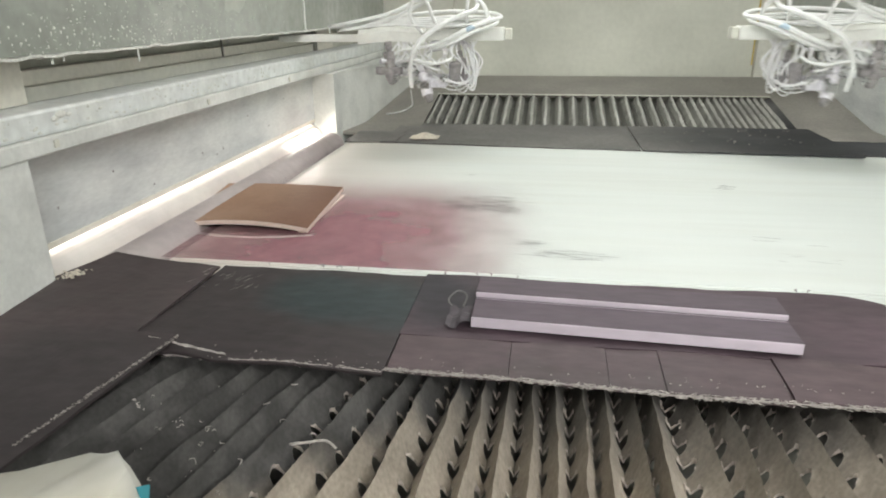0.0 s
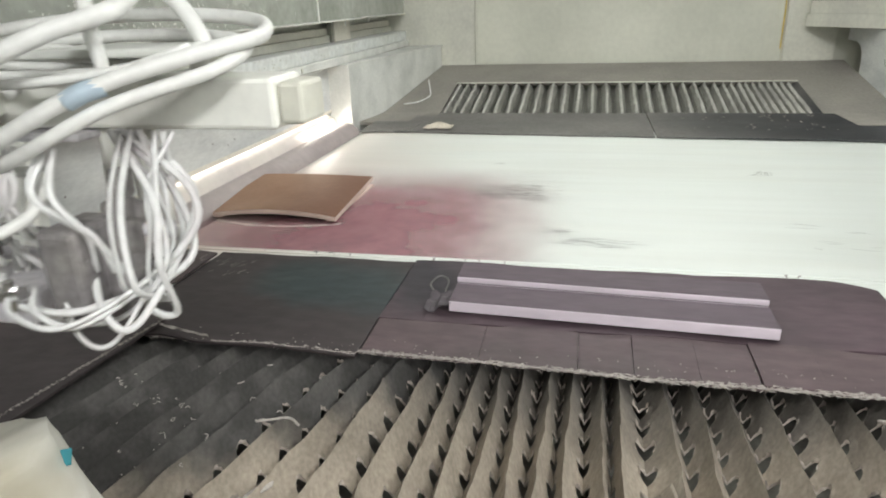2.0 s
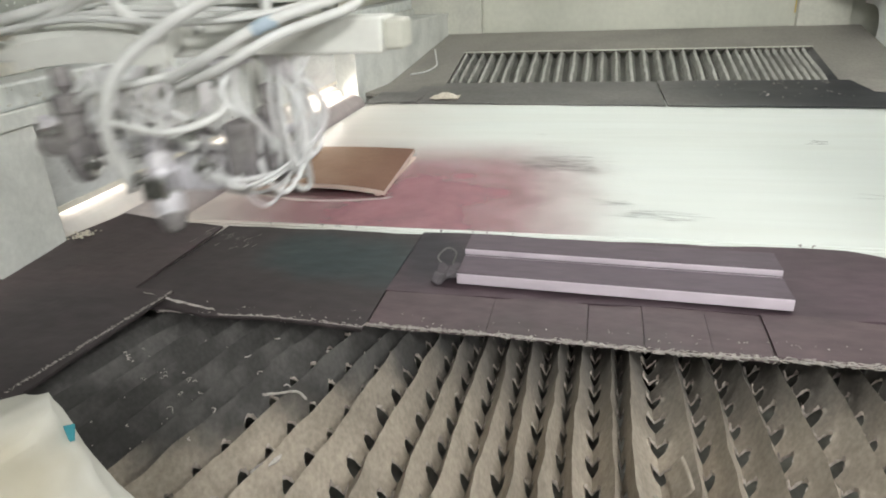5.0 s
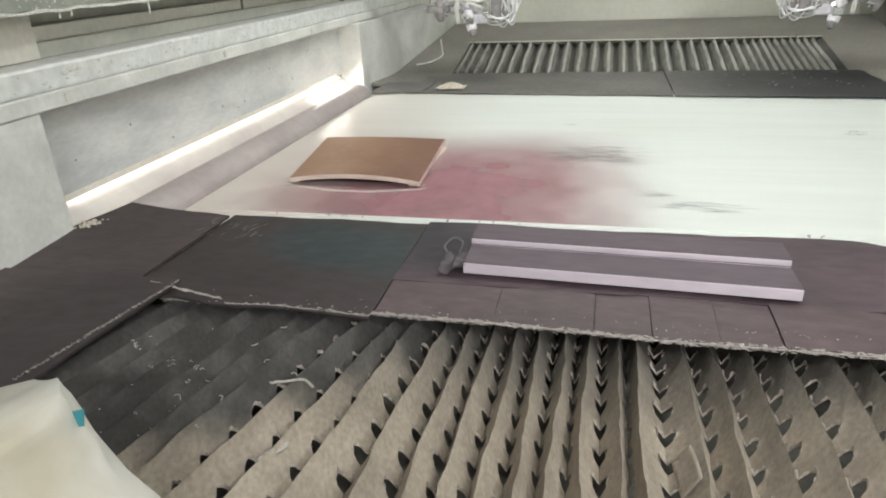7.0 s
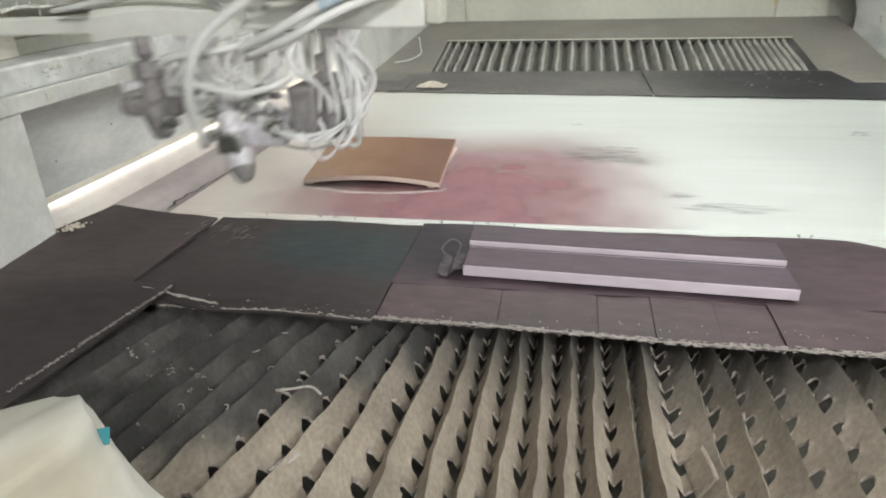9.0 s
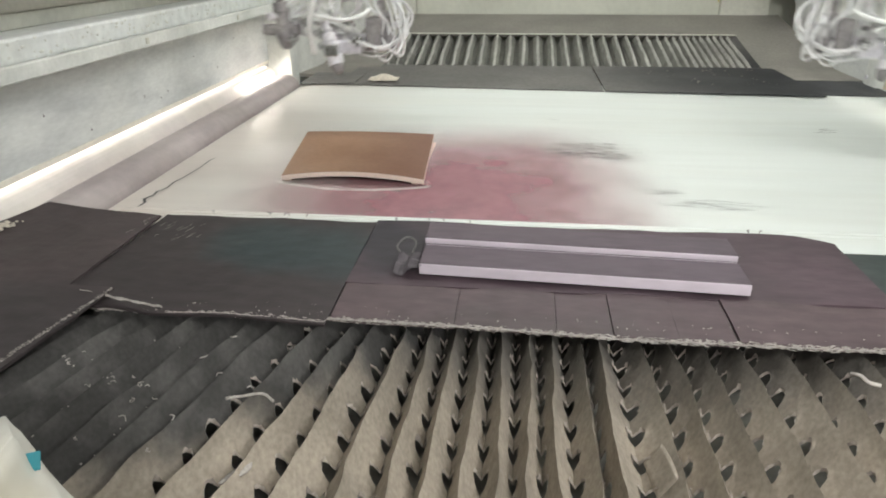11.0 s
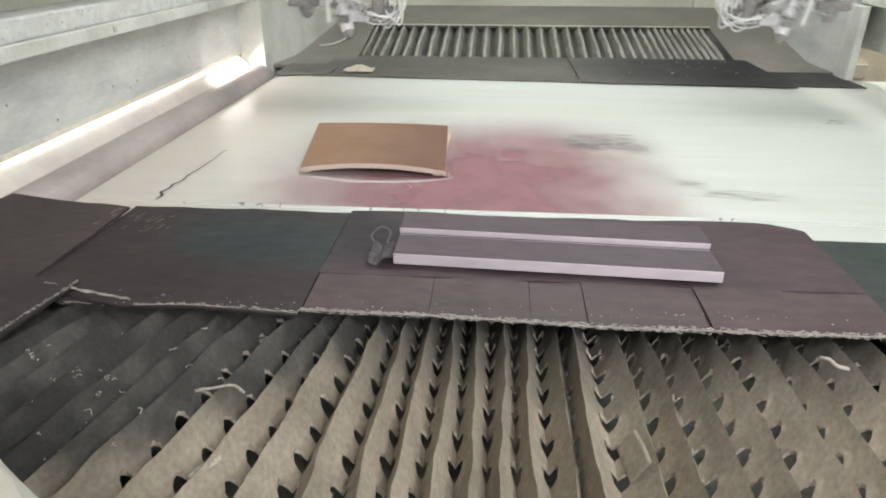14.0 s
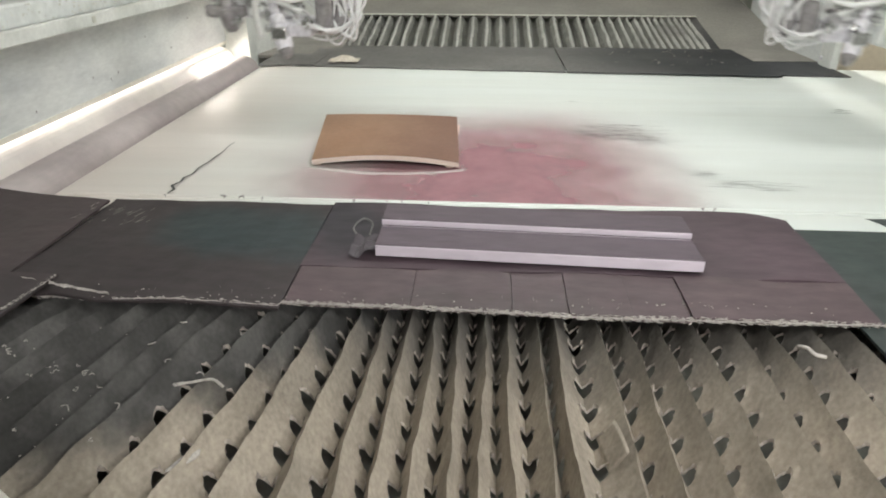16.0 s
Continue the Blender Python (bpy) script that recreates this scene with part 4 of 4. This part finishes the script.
# ---- battens on the card ----
def batten(y0, y1, z1, label, groove):
    ob = empty("wooden_batten", (0, 0, 0), label, "batten", "battens")
    tilt = lambda x: -0.047 * (x + 0.066)
    def block(a, b, lo, hi):
        bm = box(-0.066, 0.420, a, b, lo, hi, 0.0012)
        for v in bm.verts:
            v.co.y += tilt(v.co.x)
        return bm
    part("body", block(y0 + 0.002, y1, 0.9115, z1), WOOD_TOP, ob)
    if groove:
        part("front_face", block(y0 - 0.001, y0 + 0.0015, z1 - 0.0105, z1 - 0.001), WOOD_FACE, ob, "pale mauve primed face")
        part("front_face", block(y0 - 0.0005, y0 + 0.0015, z1 - 0.018, z1 - 0.012), WOOD_FACE, ob, "pale mauve primed face")
    else:
        part("front_face", block(y0 - 0.001, y0 + 0.0015, 0.9115, z1 - 0.001), WOOD_FACE, ob, "pale mauve primed face")


batten(1.180, 1.250, 0.9300, "dark-coated wooden batten with a pale primed edge", False)
batten(1.254, 1.318, 0.9405, "taller dark-coated batten with a grooved pale edge", True)
scrap = link_mesh("paper_scrap", slab(6, 6, lambda u, v: (-0.107 + 0.045 * u, 1.178 + 0.055 * v, 0.914 + 0.016 * abs(u - 0.3) + 0.010 * wob(u, v, 3, 9)), 0.0012), SCRAP)
tagged(scrap, "crumpled pale scrap of paper beside the battens", "paper scrap")
knob = link_mesh("twisted_scrap", tube([(-0.105, 1.245, 0.914), (-0.112, 1.25, 0.925), (-0.098, 1.262, 0.936), (-0.082, 1.258, 0.930), (-0.086, 1.246, 0.915)], 0.0016, 6), FAR_STRIP)
tagged(knob, "dark twisted scrap of wire on the card", "wire")

def tongue(u, v):
    x = 0.2285 + 0.017 * u + 0.004 * v
    k = (x - 0.2245) / 0.0285
    return (x, 0.862 - 0.060 * v, 0.853 + 0.046 * (0.72 * k + 0.28 * k * k) + 0.005 * math.sin(2.4 * v) * (0.4 + 0.6 * u))


part("torn_tongue", slab(6, 10, tongue, 0.0008), KRAFT, near_filter, "torn paper tongue", smooth=True)
# loose bits on the near filter
stick = link_mesh("cable_tie", tube([(-0.246, 0.868, 0.901), (-0.240, 0.862, 0.905), (-0.235, 0.869, 0.903), (-0.243, 0.870, 0.900), (-0.228, 0.870, 0.903), (-0.205, 0.876, 0.904), (-0.190, 0.870, 0.899)], 0.0017, 6), FIBRE, smooth=True)
tagged(stick, "pale bent cable tie lying on the filter", "cable tie")
bit = link_mesh("wood_chip", slab(8, 3, lambda u, v: (-0.206 + 0.014 * v * math.sin(0.25 + 2.7 * u) + 0.020 * u, 0.752 + 0.032 * u, 0.889 + 0.003 * math.sin(3 * u)), 0.002), FIBRE, smooth=True)
tagged(bit, "pale oval chip caught in the filter", "chip")
bit = link_mesh("paint_lump", tube([(0.490, 0.992, 0.900), (0.494, 0.980, 0.906), (0.500, 0.972, 0.903), (0.512, 0.968, 0.902)], 0.0026, 7), FIBRE, smooth=True)
tagged(bit, "pale lump of dry paint on the filter", "paint lump")

# ---- white paper cover close to the camera ----
def cover():
    bm = bmesh.new()
    ring_top = [(-0.60, 0.47), (-0.42, 0.535), (-0.262, 0.592), (-0.240, 0.594), (-0.222, 0.575), (-0.215, 0.55), (-0.24, 0.46), (-0.60, 0.40)]
    levels = ((1.106, 0.97, 0.0), (1.100, 1.0, 0.0), (1.07, 1.0, 0.003), (1.03, 1.0, 0.030), (0.995, 1.0, 0.052), (0.87, 1.0, 0.0))
    rows = []
    for z, s, out in levels:
        row = []
        for k, (x, y) in enumerate(ring_top):
            cx, cy = -0.40, 0.49
            p = Vector((cx + (x - cx) * s, cy + (y - cy) * s, z - 0.006 - 0.13 * max(0.0, -0.25 - x) * (z > 1.05)))
            if k in (3, 4, 5, 6):
                p.x += out
            p += 0.006 * Vector((wob(p.x, z, 14, 2), wob(p.y, z, 14, 5), 0.4 * wob(x, y, 12, 1)))
            row.append(bm.verts.new(p))
        rows.append(row)
    for a, b in zip(rows, rows[1:]):
        for k in range(len(a)):
            bm.faces.new((a[k], a[(k + 1) % len(a)], b[(k + 1) % len(a)], b[k]))
    bm.faces.new(rows[0])
    bmesh.ops.subdivide_edges(bm, edges=bm.edges[:], cuts=3, use_grid_fill=True, smooth=0.35)
    # soft folds that run down from the corner, and fine creases
    for v in bm.verts:
        p = v.co
        a = math.atan2(p.z - 1.12, p.x + 0.30) * 5 + p.y * 9
        v.co = p + Vector((0.6, 0.5, 0.15)) * (0.028 * (abs(noise.noise(Vector((a, p.y * 6, 3.0)))) - 0.2)) + Vector((0.3, 0.5, 0.5)) * 0.004 * noise.noise(p * 38)
    return bm


paper = empty("paper_cover", (0, 0, 0), "white creased paper cover over a machine corner", "cover")
part("sheet", cover(), PAPER, paper, smooth=True)
part("paint_fleck", slab(3, 3, lambda u, v: (-0.226 + 0.012 * u, 0.574 + 0.004 * v, 1.074 + 0.010 * v + 0.004 * u), 0.002), TEAL, paper, "teal paint fleck")


# ---- spray heads ----
def gun(owner, tip, way, size, dark, sign):
    """A spray gun whose nozzle is at tip and whose body runs back along way."""
    tip, way = Vector(tip), Vector(way).normalized()
    main = GUN_DARK if dark else GUN
    at = lambda d: tip + way * d * size
    g = part("spray_gun", lathe(at(0.022), at(0.105), ((0, 0.018 * size), (0.12, 0.021 * size), (0.3, 0.021 * size), (0.32, 0.016 * size), (0.7, 0.016 * size), (0.74, 0.019 * size), (0.96, 0.019 * size), (1, 0.014 * size))), main, owner, smooth=False)
    part("air_cap", lathe(at(0.0), at(0.022), ((0, 0.008 * size), (0.25, 0.013 * size), (0.8, 0.0175 * size), (1, 0.018 * size))), GUN_DARK, g, "dark nozzle cap")
    a = way.orthogonal().normalized()
    b = way.cross(a)
    for q, ln in ((a, 0.045), (-a, 0.036), (b, 0.040)):
        bm = shaft(at(0.075), at(0.075) + q * ln * size, 0.006 * size, n=10)
        shaft(at(0.075) + q * ln * size * 0.6, at(0.075) + q * ln * size, 0.009 * size, n=6, bm=bm)
        part("fitting", bm, CHROME if not dark else GUN, g)
    part("knob", lathe(at(0.105), at(0.135), ((0, 0.007 * size), (0.3, 0.012 * size), (1, 0.011 * size)), 12), main, g)
    return g


def spray_head(sign):
    """A carriage arm with three spray guns; its origin is the tip of the middle gun. sign -1 hangs on the side where the belt comes up."""
    o = -sign  # towards the middle of the machine
    head = empty("spray_head", (MID + sign * 0.62, 2.0, 1.09), "white reciprocating arm carrying spray guns and looped hoses", "spray head", "spray heads")
    P = lambda a, y, z: (o * a, y, z)
    B = lambda a0, a1, y0, y1, z0, z1, bev=0.003: box(o * a0, o * a1, y0, y1, z0, z1, bev)
    part("arm", B(-0.20, 0.238, 0.140, 0.200, 0.190, 0.234, 0.004), ARM, head, "white square arm")
    part("arm_end", B(0.2385, 0.262, 0.146, 0.194, 0.194, 0.230, 0.004), PILASTER, head, "grey end cap")
    part("arm_tongue", B(-0.62, -0.20, 0.150, 0.190, 0.186, 0.212, 0.003), ARM, head)
    part("arm_shroud", slab(14, 4, lambda u, v: P(-0.27 + 0.235 * u, 0.10 + 0.05 * v, 0.240 - 0.026 * (1 - v) ** 2 + 0.010 * math.sin(3.1 * u)), 0.034 ), ARM, head, "wrapped white cover")
    part("clamp", B(-0.02, 0.05, 0.125, 0.215, 0.180, 0.188), GUN, head)
    for a, y, z1 in ((-0.02, 0.15, 0.03), (-0.10, 0.16, 0.07)):
        part("hanger", shaft(P(a, y, 0.19), P(a - 0.004, y - 0.05, z1), 0.0065, n=10), ARM, head)
    # straight rods under the arm, the outer one ending in an eye
    for a0, a1, z1, r in ((0.096, 0.104, 0.092, 0.0055), (0.077, 0.080, 0.115, 0.0060), (0.051, 0.046, 0.092, 0.0075)):
        part("rod", shaft(P(a0, 0.162, 0.1895), P(a1, 0.158, z1), r, n=12), ARM, head, "white hanging rod")
    eye = [P(0.1045 + 0.0095 * math.cos(w), 0.157, 0.082 + 0.0095 * math.sin(w)) for w in (2 * math.pi * k / 12 for k in range(13))]
    part("eye", tube(eye, 0.0045, 8, 3), ARM, head, smooth=True)
    part("tape", tube([P(0.118, 0.045, 0.2285), P(0.130, 0.050, 0.2345), P(0.142, 0.058, 0.2385)], 0.0078, 10), BLUE_TAPE, head, "pale blue tape wrapped round a hose", smooth=True)
    part("cross_bar", shaft(P(-0.16, 0.105, 0.085), P(0.135, 0.100, 0.070), 0.0075, n=12), GUN, head)
    part("cross_bar", shaft(P(-0.155, 0.105, 0.110), P(0.02, 0.102, 0.100), 0.005, n=12), GUN_DARK, head)
    part("bracket", B(-0.03, 0.05, 0.030, 0.095, 0.042, 0.075, 0.006), GUN, head)
    part("bracket", B(0.06, 0.098, 0.04, 0.10, 0.050, 0.125, 0.006), GUN_DARK, head)
    part("plate", B(-0.035, 0.0, -0.005, 0.035, 0.040, 0.068, 0.004), CHROME, head)
    gun(head, P(0.0, 0.0, 0.0), (-o * 0.30, 0.35, 0.88), 0.95, False, sign)
    gun(head, P(-0.135, 0.03, 0.052), (-o * 0.10, 0.10, 1.0), 1.05, True, sign)
    gun(head, P(0.115, 0.07, 0.045), (-o * 0.25, 0.45, 0.85), 0.95, True, sign)
    part("side_clamp", B(-0.185, -0.10, 0.02, 0.055, 0.085, 0.110, 0.006), GUN_DARK, head)
    part("side_knob", shaft(P(-0.19, 0.035, 0.098), P(-0.165, 0.035, 0.098), 0.013, n=12), GUN_DARK, head)
    # thick hoses
    part("hose", tube([P(-0.065, 0.02, 0.045), P(-0.062, -0.005, 0.12), P(-0.035, 0.0, 0.19), P(0.03, 0.02, 0.24), P(0.10, 0.05, 0.275), P(0.145, 0.09, 0.295), P(0.135, 0.14, 0.33), P(0.06, 0.17, 0.36), P(-0.06, 0.20, 0.33), P(-0.18, 0.2, 0.28), P(-0.40, 0.19, 0.235)], 0.0074, 10), HOSE, head, smooth=True)
    part("hose", tube([P(-0.005, 0.05, 0.175), P(0.06, 0.03, 0.20), P(0.13, 0.05, 0.235), P(0.20, 0.10, 0.258), P(0.225, 0.16, 0.268), P(0.18, 0.22, 0.280), P(0.05, 0.24, 0.286), P(-0.10, 0.23, 0.276), P(-0.38, 0.21, 0.235)], 0.0066, 10), HOSE, head, smooth=True)
    part("hose", tube([P(0.0, 0.06, 0.165), P(0.07, 0.04, 0.188), P(0.14, 0.06, 0.222), P(0.21, 0.11, 0.246), P(0.20, 0.17, 0.262), P(0.10, 0.20, 0.268), P(-0.05, 0.20, 0.262), P(-0.36, 0.20, 0.226)], 0.0059, 10), HOSE, head, smooth=True)
    part("hose", tube([P(-0.04, 0.10, 0.215), P(-0.075, 0.07, 0.27), P(-0.06, 0.06, 0.325), P(-0.02, 0.06, 0.322), P(0.0, 0.08, 0.27), P(0.02, 0.10, 0.225)], 0.0062, 10), HOSE, head, smooth=True)
    part("hose", tube([P(-0.24, 0.12, 0.235), P(-0.12, 0.10, 0.275), P(0.0, 0.09, 0.33), P(0.09, 0.09, 0.352), P(0.16, 0.11, 0.315), P(0.18, 0.14, 0.268), P(0.165, 0.15, 0.24)], 0.0069, 10), HOSE, head, smooth=True)
    part("hose", tube([P(0.118, 0.10, 0.42), P(0.120, 0.09, 0.35), P(0.115, 0.09, 0.29), P(0.112, 0.10, 0.24)], 0.0062, 10), HOSE, head, smooth=True)
    part("hose_guide", box(o * 0.03, o * 0.20, 0.10, 0.19, 0.255, 0.262, 0.002), FRAME, head)
    # thin air lines looping down round the guns
    rng = random.Random(21)
    for k in range(12):
        a0, a1 = rng.uniform(-0.02, 0.12), rng.uniform(0.08, 0.145)
        y0, y1 = rng.uniform(0.0, 0.10), rng.uniform(0.03, 0.12)
        low = rng.uniform(0.028, 0.06)
        out = rng.uniform(0.125, 0.160)
        pts = [P(a0, y0 + 0.02, rng.uniform(0.06, 0.10)), P(a0 + 0.03, y0 - 0.01, low + 0.01), P((a0 + out) / 2 + 0.02, y0, low), P(out, y1, rng.uniform(0.07, 0.10)), P(out - rng.uniform(0, 0.02), y1 + 0.02, 0.14), P(a1, 0.13, 0.19)]
        part("air_line", tube(pts, rng.choice((0.0024, 0.003, 0.0036)), 6, 7), THIN_HOSE, head, smooth=True)
    for k in range(18):
        a0 = rng.uniform(-0.13, 0.09)
        pts = [P(a0, 0.06, 0.19), P(a0 + rng.uniform(-0.03, 0.03), 0.04, 0.155), P(a0 + rng.uniform(-0.03, 0.04), 0.05, 0.12), P(a0 + rng.uniform(0, 0.06), 0.06, 0.085)]
        part("air_line", tube(pts, 0.003, 6, 7), THIN_HOSE, head, smooth=True)
    for a, y, z in ((-0.09, 0.05, 0.115), (-0.05, 0.03, 0.09), (0.02, 0.04, 0.115), (0.045, 0.02, 0.075), (0.085, 0.05, 0.10), (-0.115, 0.02, 0.075)):
        bm = shaft(P(a - 0.012, y, z), P(a + 0.012, y, z + 0.004), 0.007, n=6)
        shaft(P(a, y, z - 0.012), P(a, y, z + 0.014), 0.005, n=10, bm=bm)
        part("coupling", bm, CHROME, head, "small chrome hose coupling")
    part("air_line", tube([P(-0.13, 0.06, 0.12), P(-0.06, 0.0, 0.135), P(0.02, -0.005, 0.125), P(0.07, 0.03, 0.14), P(0.05, 0.07, 0.165), P(-0.02, 0.08, 0.155), P(-0.03, 0.05, 0.12), P(0.03, 0.03, 0.10)], 0.005, 8), HOSE, head, smooth=True)
    part("air_line", tube([P(-0.15, 0.05, 0.14), P(-0.10, 0.03, 0.165), P(-0.03, 0.04, 0.175), P(0.03, 0.07, 0.185)], 0.005, 8), HOSE, head, smooth=True)
    for k in range(5):
        y = 0.085 + 0.02 * k
        pts = [P(-0.34, y + 0.03, 0.225), P(-0.15, y, 0.245 + 0.004 * k), P(0.02, y - 0.02, 0.238 + 0.006 * k), P(0.13, y, 0.246), P(0.19, y + 0.02, 0.262)]
        part("air_line", tube(pts, 0.0042, 6, 7), HOSE, head, smooth=True)
    return head


head_left, head_right = spray_head(-1), spray_head(1)

# ---- what rides on the belt ----
board = empty("fibreboard_panel", (0, 1.605, BELT), "warped fibreboard panel stained reddish brown", "board")


def board_top(u, v):
    return ((0.315 + 0.025 * v) * u - 0.046 * v, 0.345 * v, 0.0165 + 0.006 * v + 0.0135 * (1 - 0.75 * v) * (1 - (2 * u - 1) ** 2))


part("top_face", slab(20, 4, lambda u, v: Vector(board_top(u, v)) + Vector((0, 0, 0.0006)), 0.0005), MDF, board, smooth=False)
part("core", slab(20, 4, board_top, 0.0105), MDF_EDGE, board, "pale bare edge")
for u in (0.03, 0.97):
    part("packing_strip", box(0.305 * u - 0.010, 0.305 * u + 0.006, 0.012, 0.33, 0.0005, 0.0060, 0.001), MDF_EDGE, board)

ride = empty("belt_marking", (0, 1.605, BELT), "red overspray and scuffs on the moving belt", "belt marks")
part("overspray", slab(2, 2, lambda u, v: (-0.17 + 1.07 * u, -0.175 + 0.84 * v, 0.0012), 0.0004), FILM, ride, "red-brown stain overspray")
rng = random.Random(17)


def scuffs(cx, cy, sx, sy, count, material, length):
    bm = bmesh.new()
    for k in range(count):
        x, y = cx + rng.uniform(-sx, sx), cy + rng.uniform(-sy, sy)
        ln, w = length * rng.uniform(0.4, 1.4), rng.uniform(0.0005, 0.0016)
        slope = rng.uniform(-0.25, 0.1)
        n = 6
        pts = [(x + ln * (i / n - 0.5), y + slope * ln * (i / n - 0.5) + rng.uniform(-0.002, 0.002), w * math.sin(math.pi * (i + 0.25) / (n + 0.5))) for i in range(n + 1)]
        top = [bm.verts.new((a, b + h, 0.0019)) for a, b, h in pts]
        low = [bm.verts.new((a, b - h, 0.0019)) for a, b, h in pts]
        for i in range(n):
            bm.faces.new((low[i], low[i + 1], top[i + 1], top[i]))
    tagged(part("scuff", bm, material, ride), kind="stuff")


scuffs(0.684, 0.303, 0.095, 0.072, 70, INK, 0.050)
scuffs(0.70, 0.290, 0.110, 0.080, 30, GREY_INK, 0.050)
scuffs(0.815, 0.015, 0.03, 0.020, 14, GREY_INK, 0.05)
scuffs(0.905, -0.055, 0.075, 0.026, 24, GREY_INK, 0.06)
scuffs(0.616, 0.61, 0.012, 0.004, 3, INK, 0.022)
scuffs(1.35, 0.545, 0.022, 0.024, 10, INK, 0.026)
scuffs(1.40, 0.04, 0.09, 0.09, 8, GREY_INK, 0.05)
crack = bmesh.new()
line = [(-0.240, -0.172), (-0.237, -0.150), (-0.250, -0.130), (-0.242, -0.105), (-0.246, -0.085), (-0.236, -0.060), (-0.240, -0.025), (-0.233, 0.01), (-0.231, 0.05), (-0.228, 0.09), (-0.230, 0.135), (-0.226, 0.160)]
rows = [[crack.verts.new((x - w, y, 0.0022)), crack.verts.new((x + w, y, 0.0022))] for (x, y), w in zip(line, (0.0012, 0.003, 0.0035, 0.002, 0.0025, 0.0018, 0.002, 0.0014, 0.0016, 0.001, 0.0012, 0.0005))]
for a, b in zip(rows, rows[1:]):
    crack.faces.new((a[0], a[1], b[1], b[0]))
part("crack", crack, INK, ride, "dark crack in the belt skin")


# ---- what moves ----
STROKE = ((-1.62, 2.86), (-1.45, 2.78), (-1.25, 2.53), (-1.05, 2.18), (-0.85, 1.81), (-0.75, 1.64), (-0.65, 1.49), (-0.55, 1.32), (-0.45, 1.165), (-0.35, 1.02), (-0.25, 0.84), (-0.12, 0.67), (0.0, 0.63),
          (0.12, 0.67), (0.25, 0.82), (0.35, 0.98), (0.45, 1.13), (0.55, 1.265), (0.65, 1.42), (0.75, 1.60), (0.85, 1.76), (0.95, 1.93), (1.10, 2.22), (1.25, 2.53), (1.45, 2.78))
TURNS = (-1.22, 2.05, 5.30, 8.60, 11.89, 15.12)


def stroke_rows(x):
    rows = []
    for turn in TURNS:
        for dt, y in STROKE:
            t = turn + dt
            if -0.3 < t < 16.4 and (not rows or t > rows[-1][0] + 0.06):
                rows.append((t, y))
    inside = [r for r in rows if 0 <= r[0] <= 16]
    ts, ys = [r[0] for r in rows], [r[1] for r in rows]
    ends = [(t, float(np.interp(t, ts, ys))) for t in (0.0, 16.0)]
    inside = [ends[0]] + [r for r in inside if 0.05 < r[0] < 15.95] + [ends[1]]
    return [(t, pose(x, y, 1.09)) for t, y in inside]


def ride_rows(y, z):
    xs = ((0.0, -0.809), (3.5, -0.687), (7.0, -0.568), (9.0, -0.501), (12.5, -0.384), (14.5, -0.317), (16.0, -0.271))
    return [(t, pose(x, y, z)) for t, x in xs]


def motions():
    walk(head_left, stroke_rows(MID - 0.62))
    walk(head_right, stroke_rows(MID + 0.62))
    walk(board, ride_rows(1.605, BELT))
    walk(ride, ride_rows(1.605, BELT))


motions()
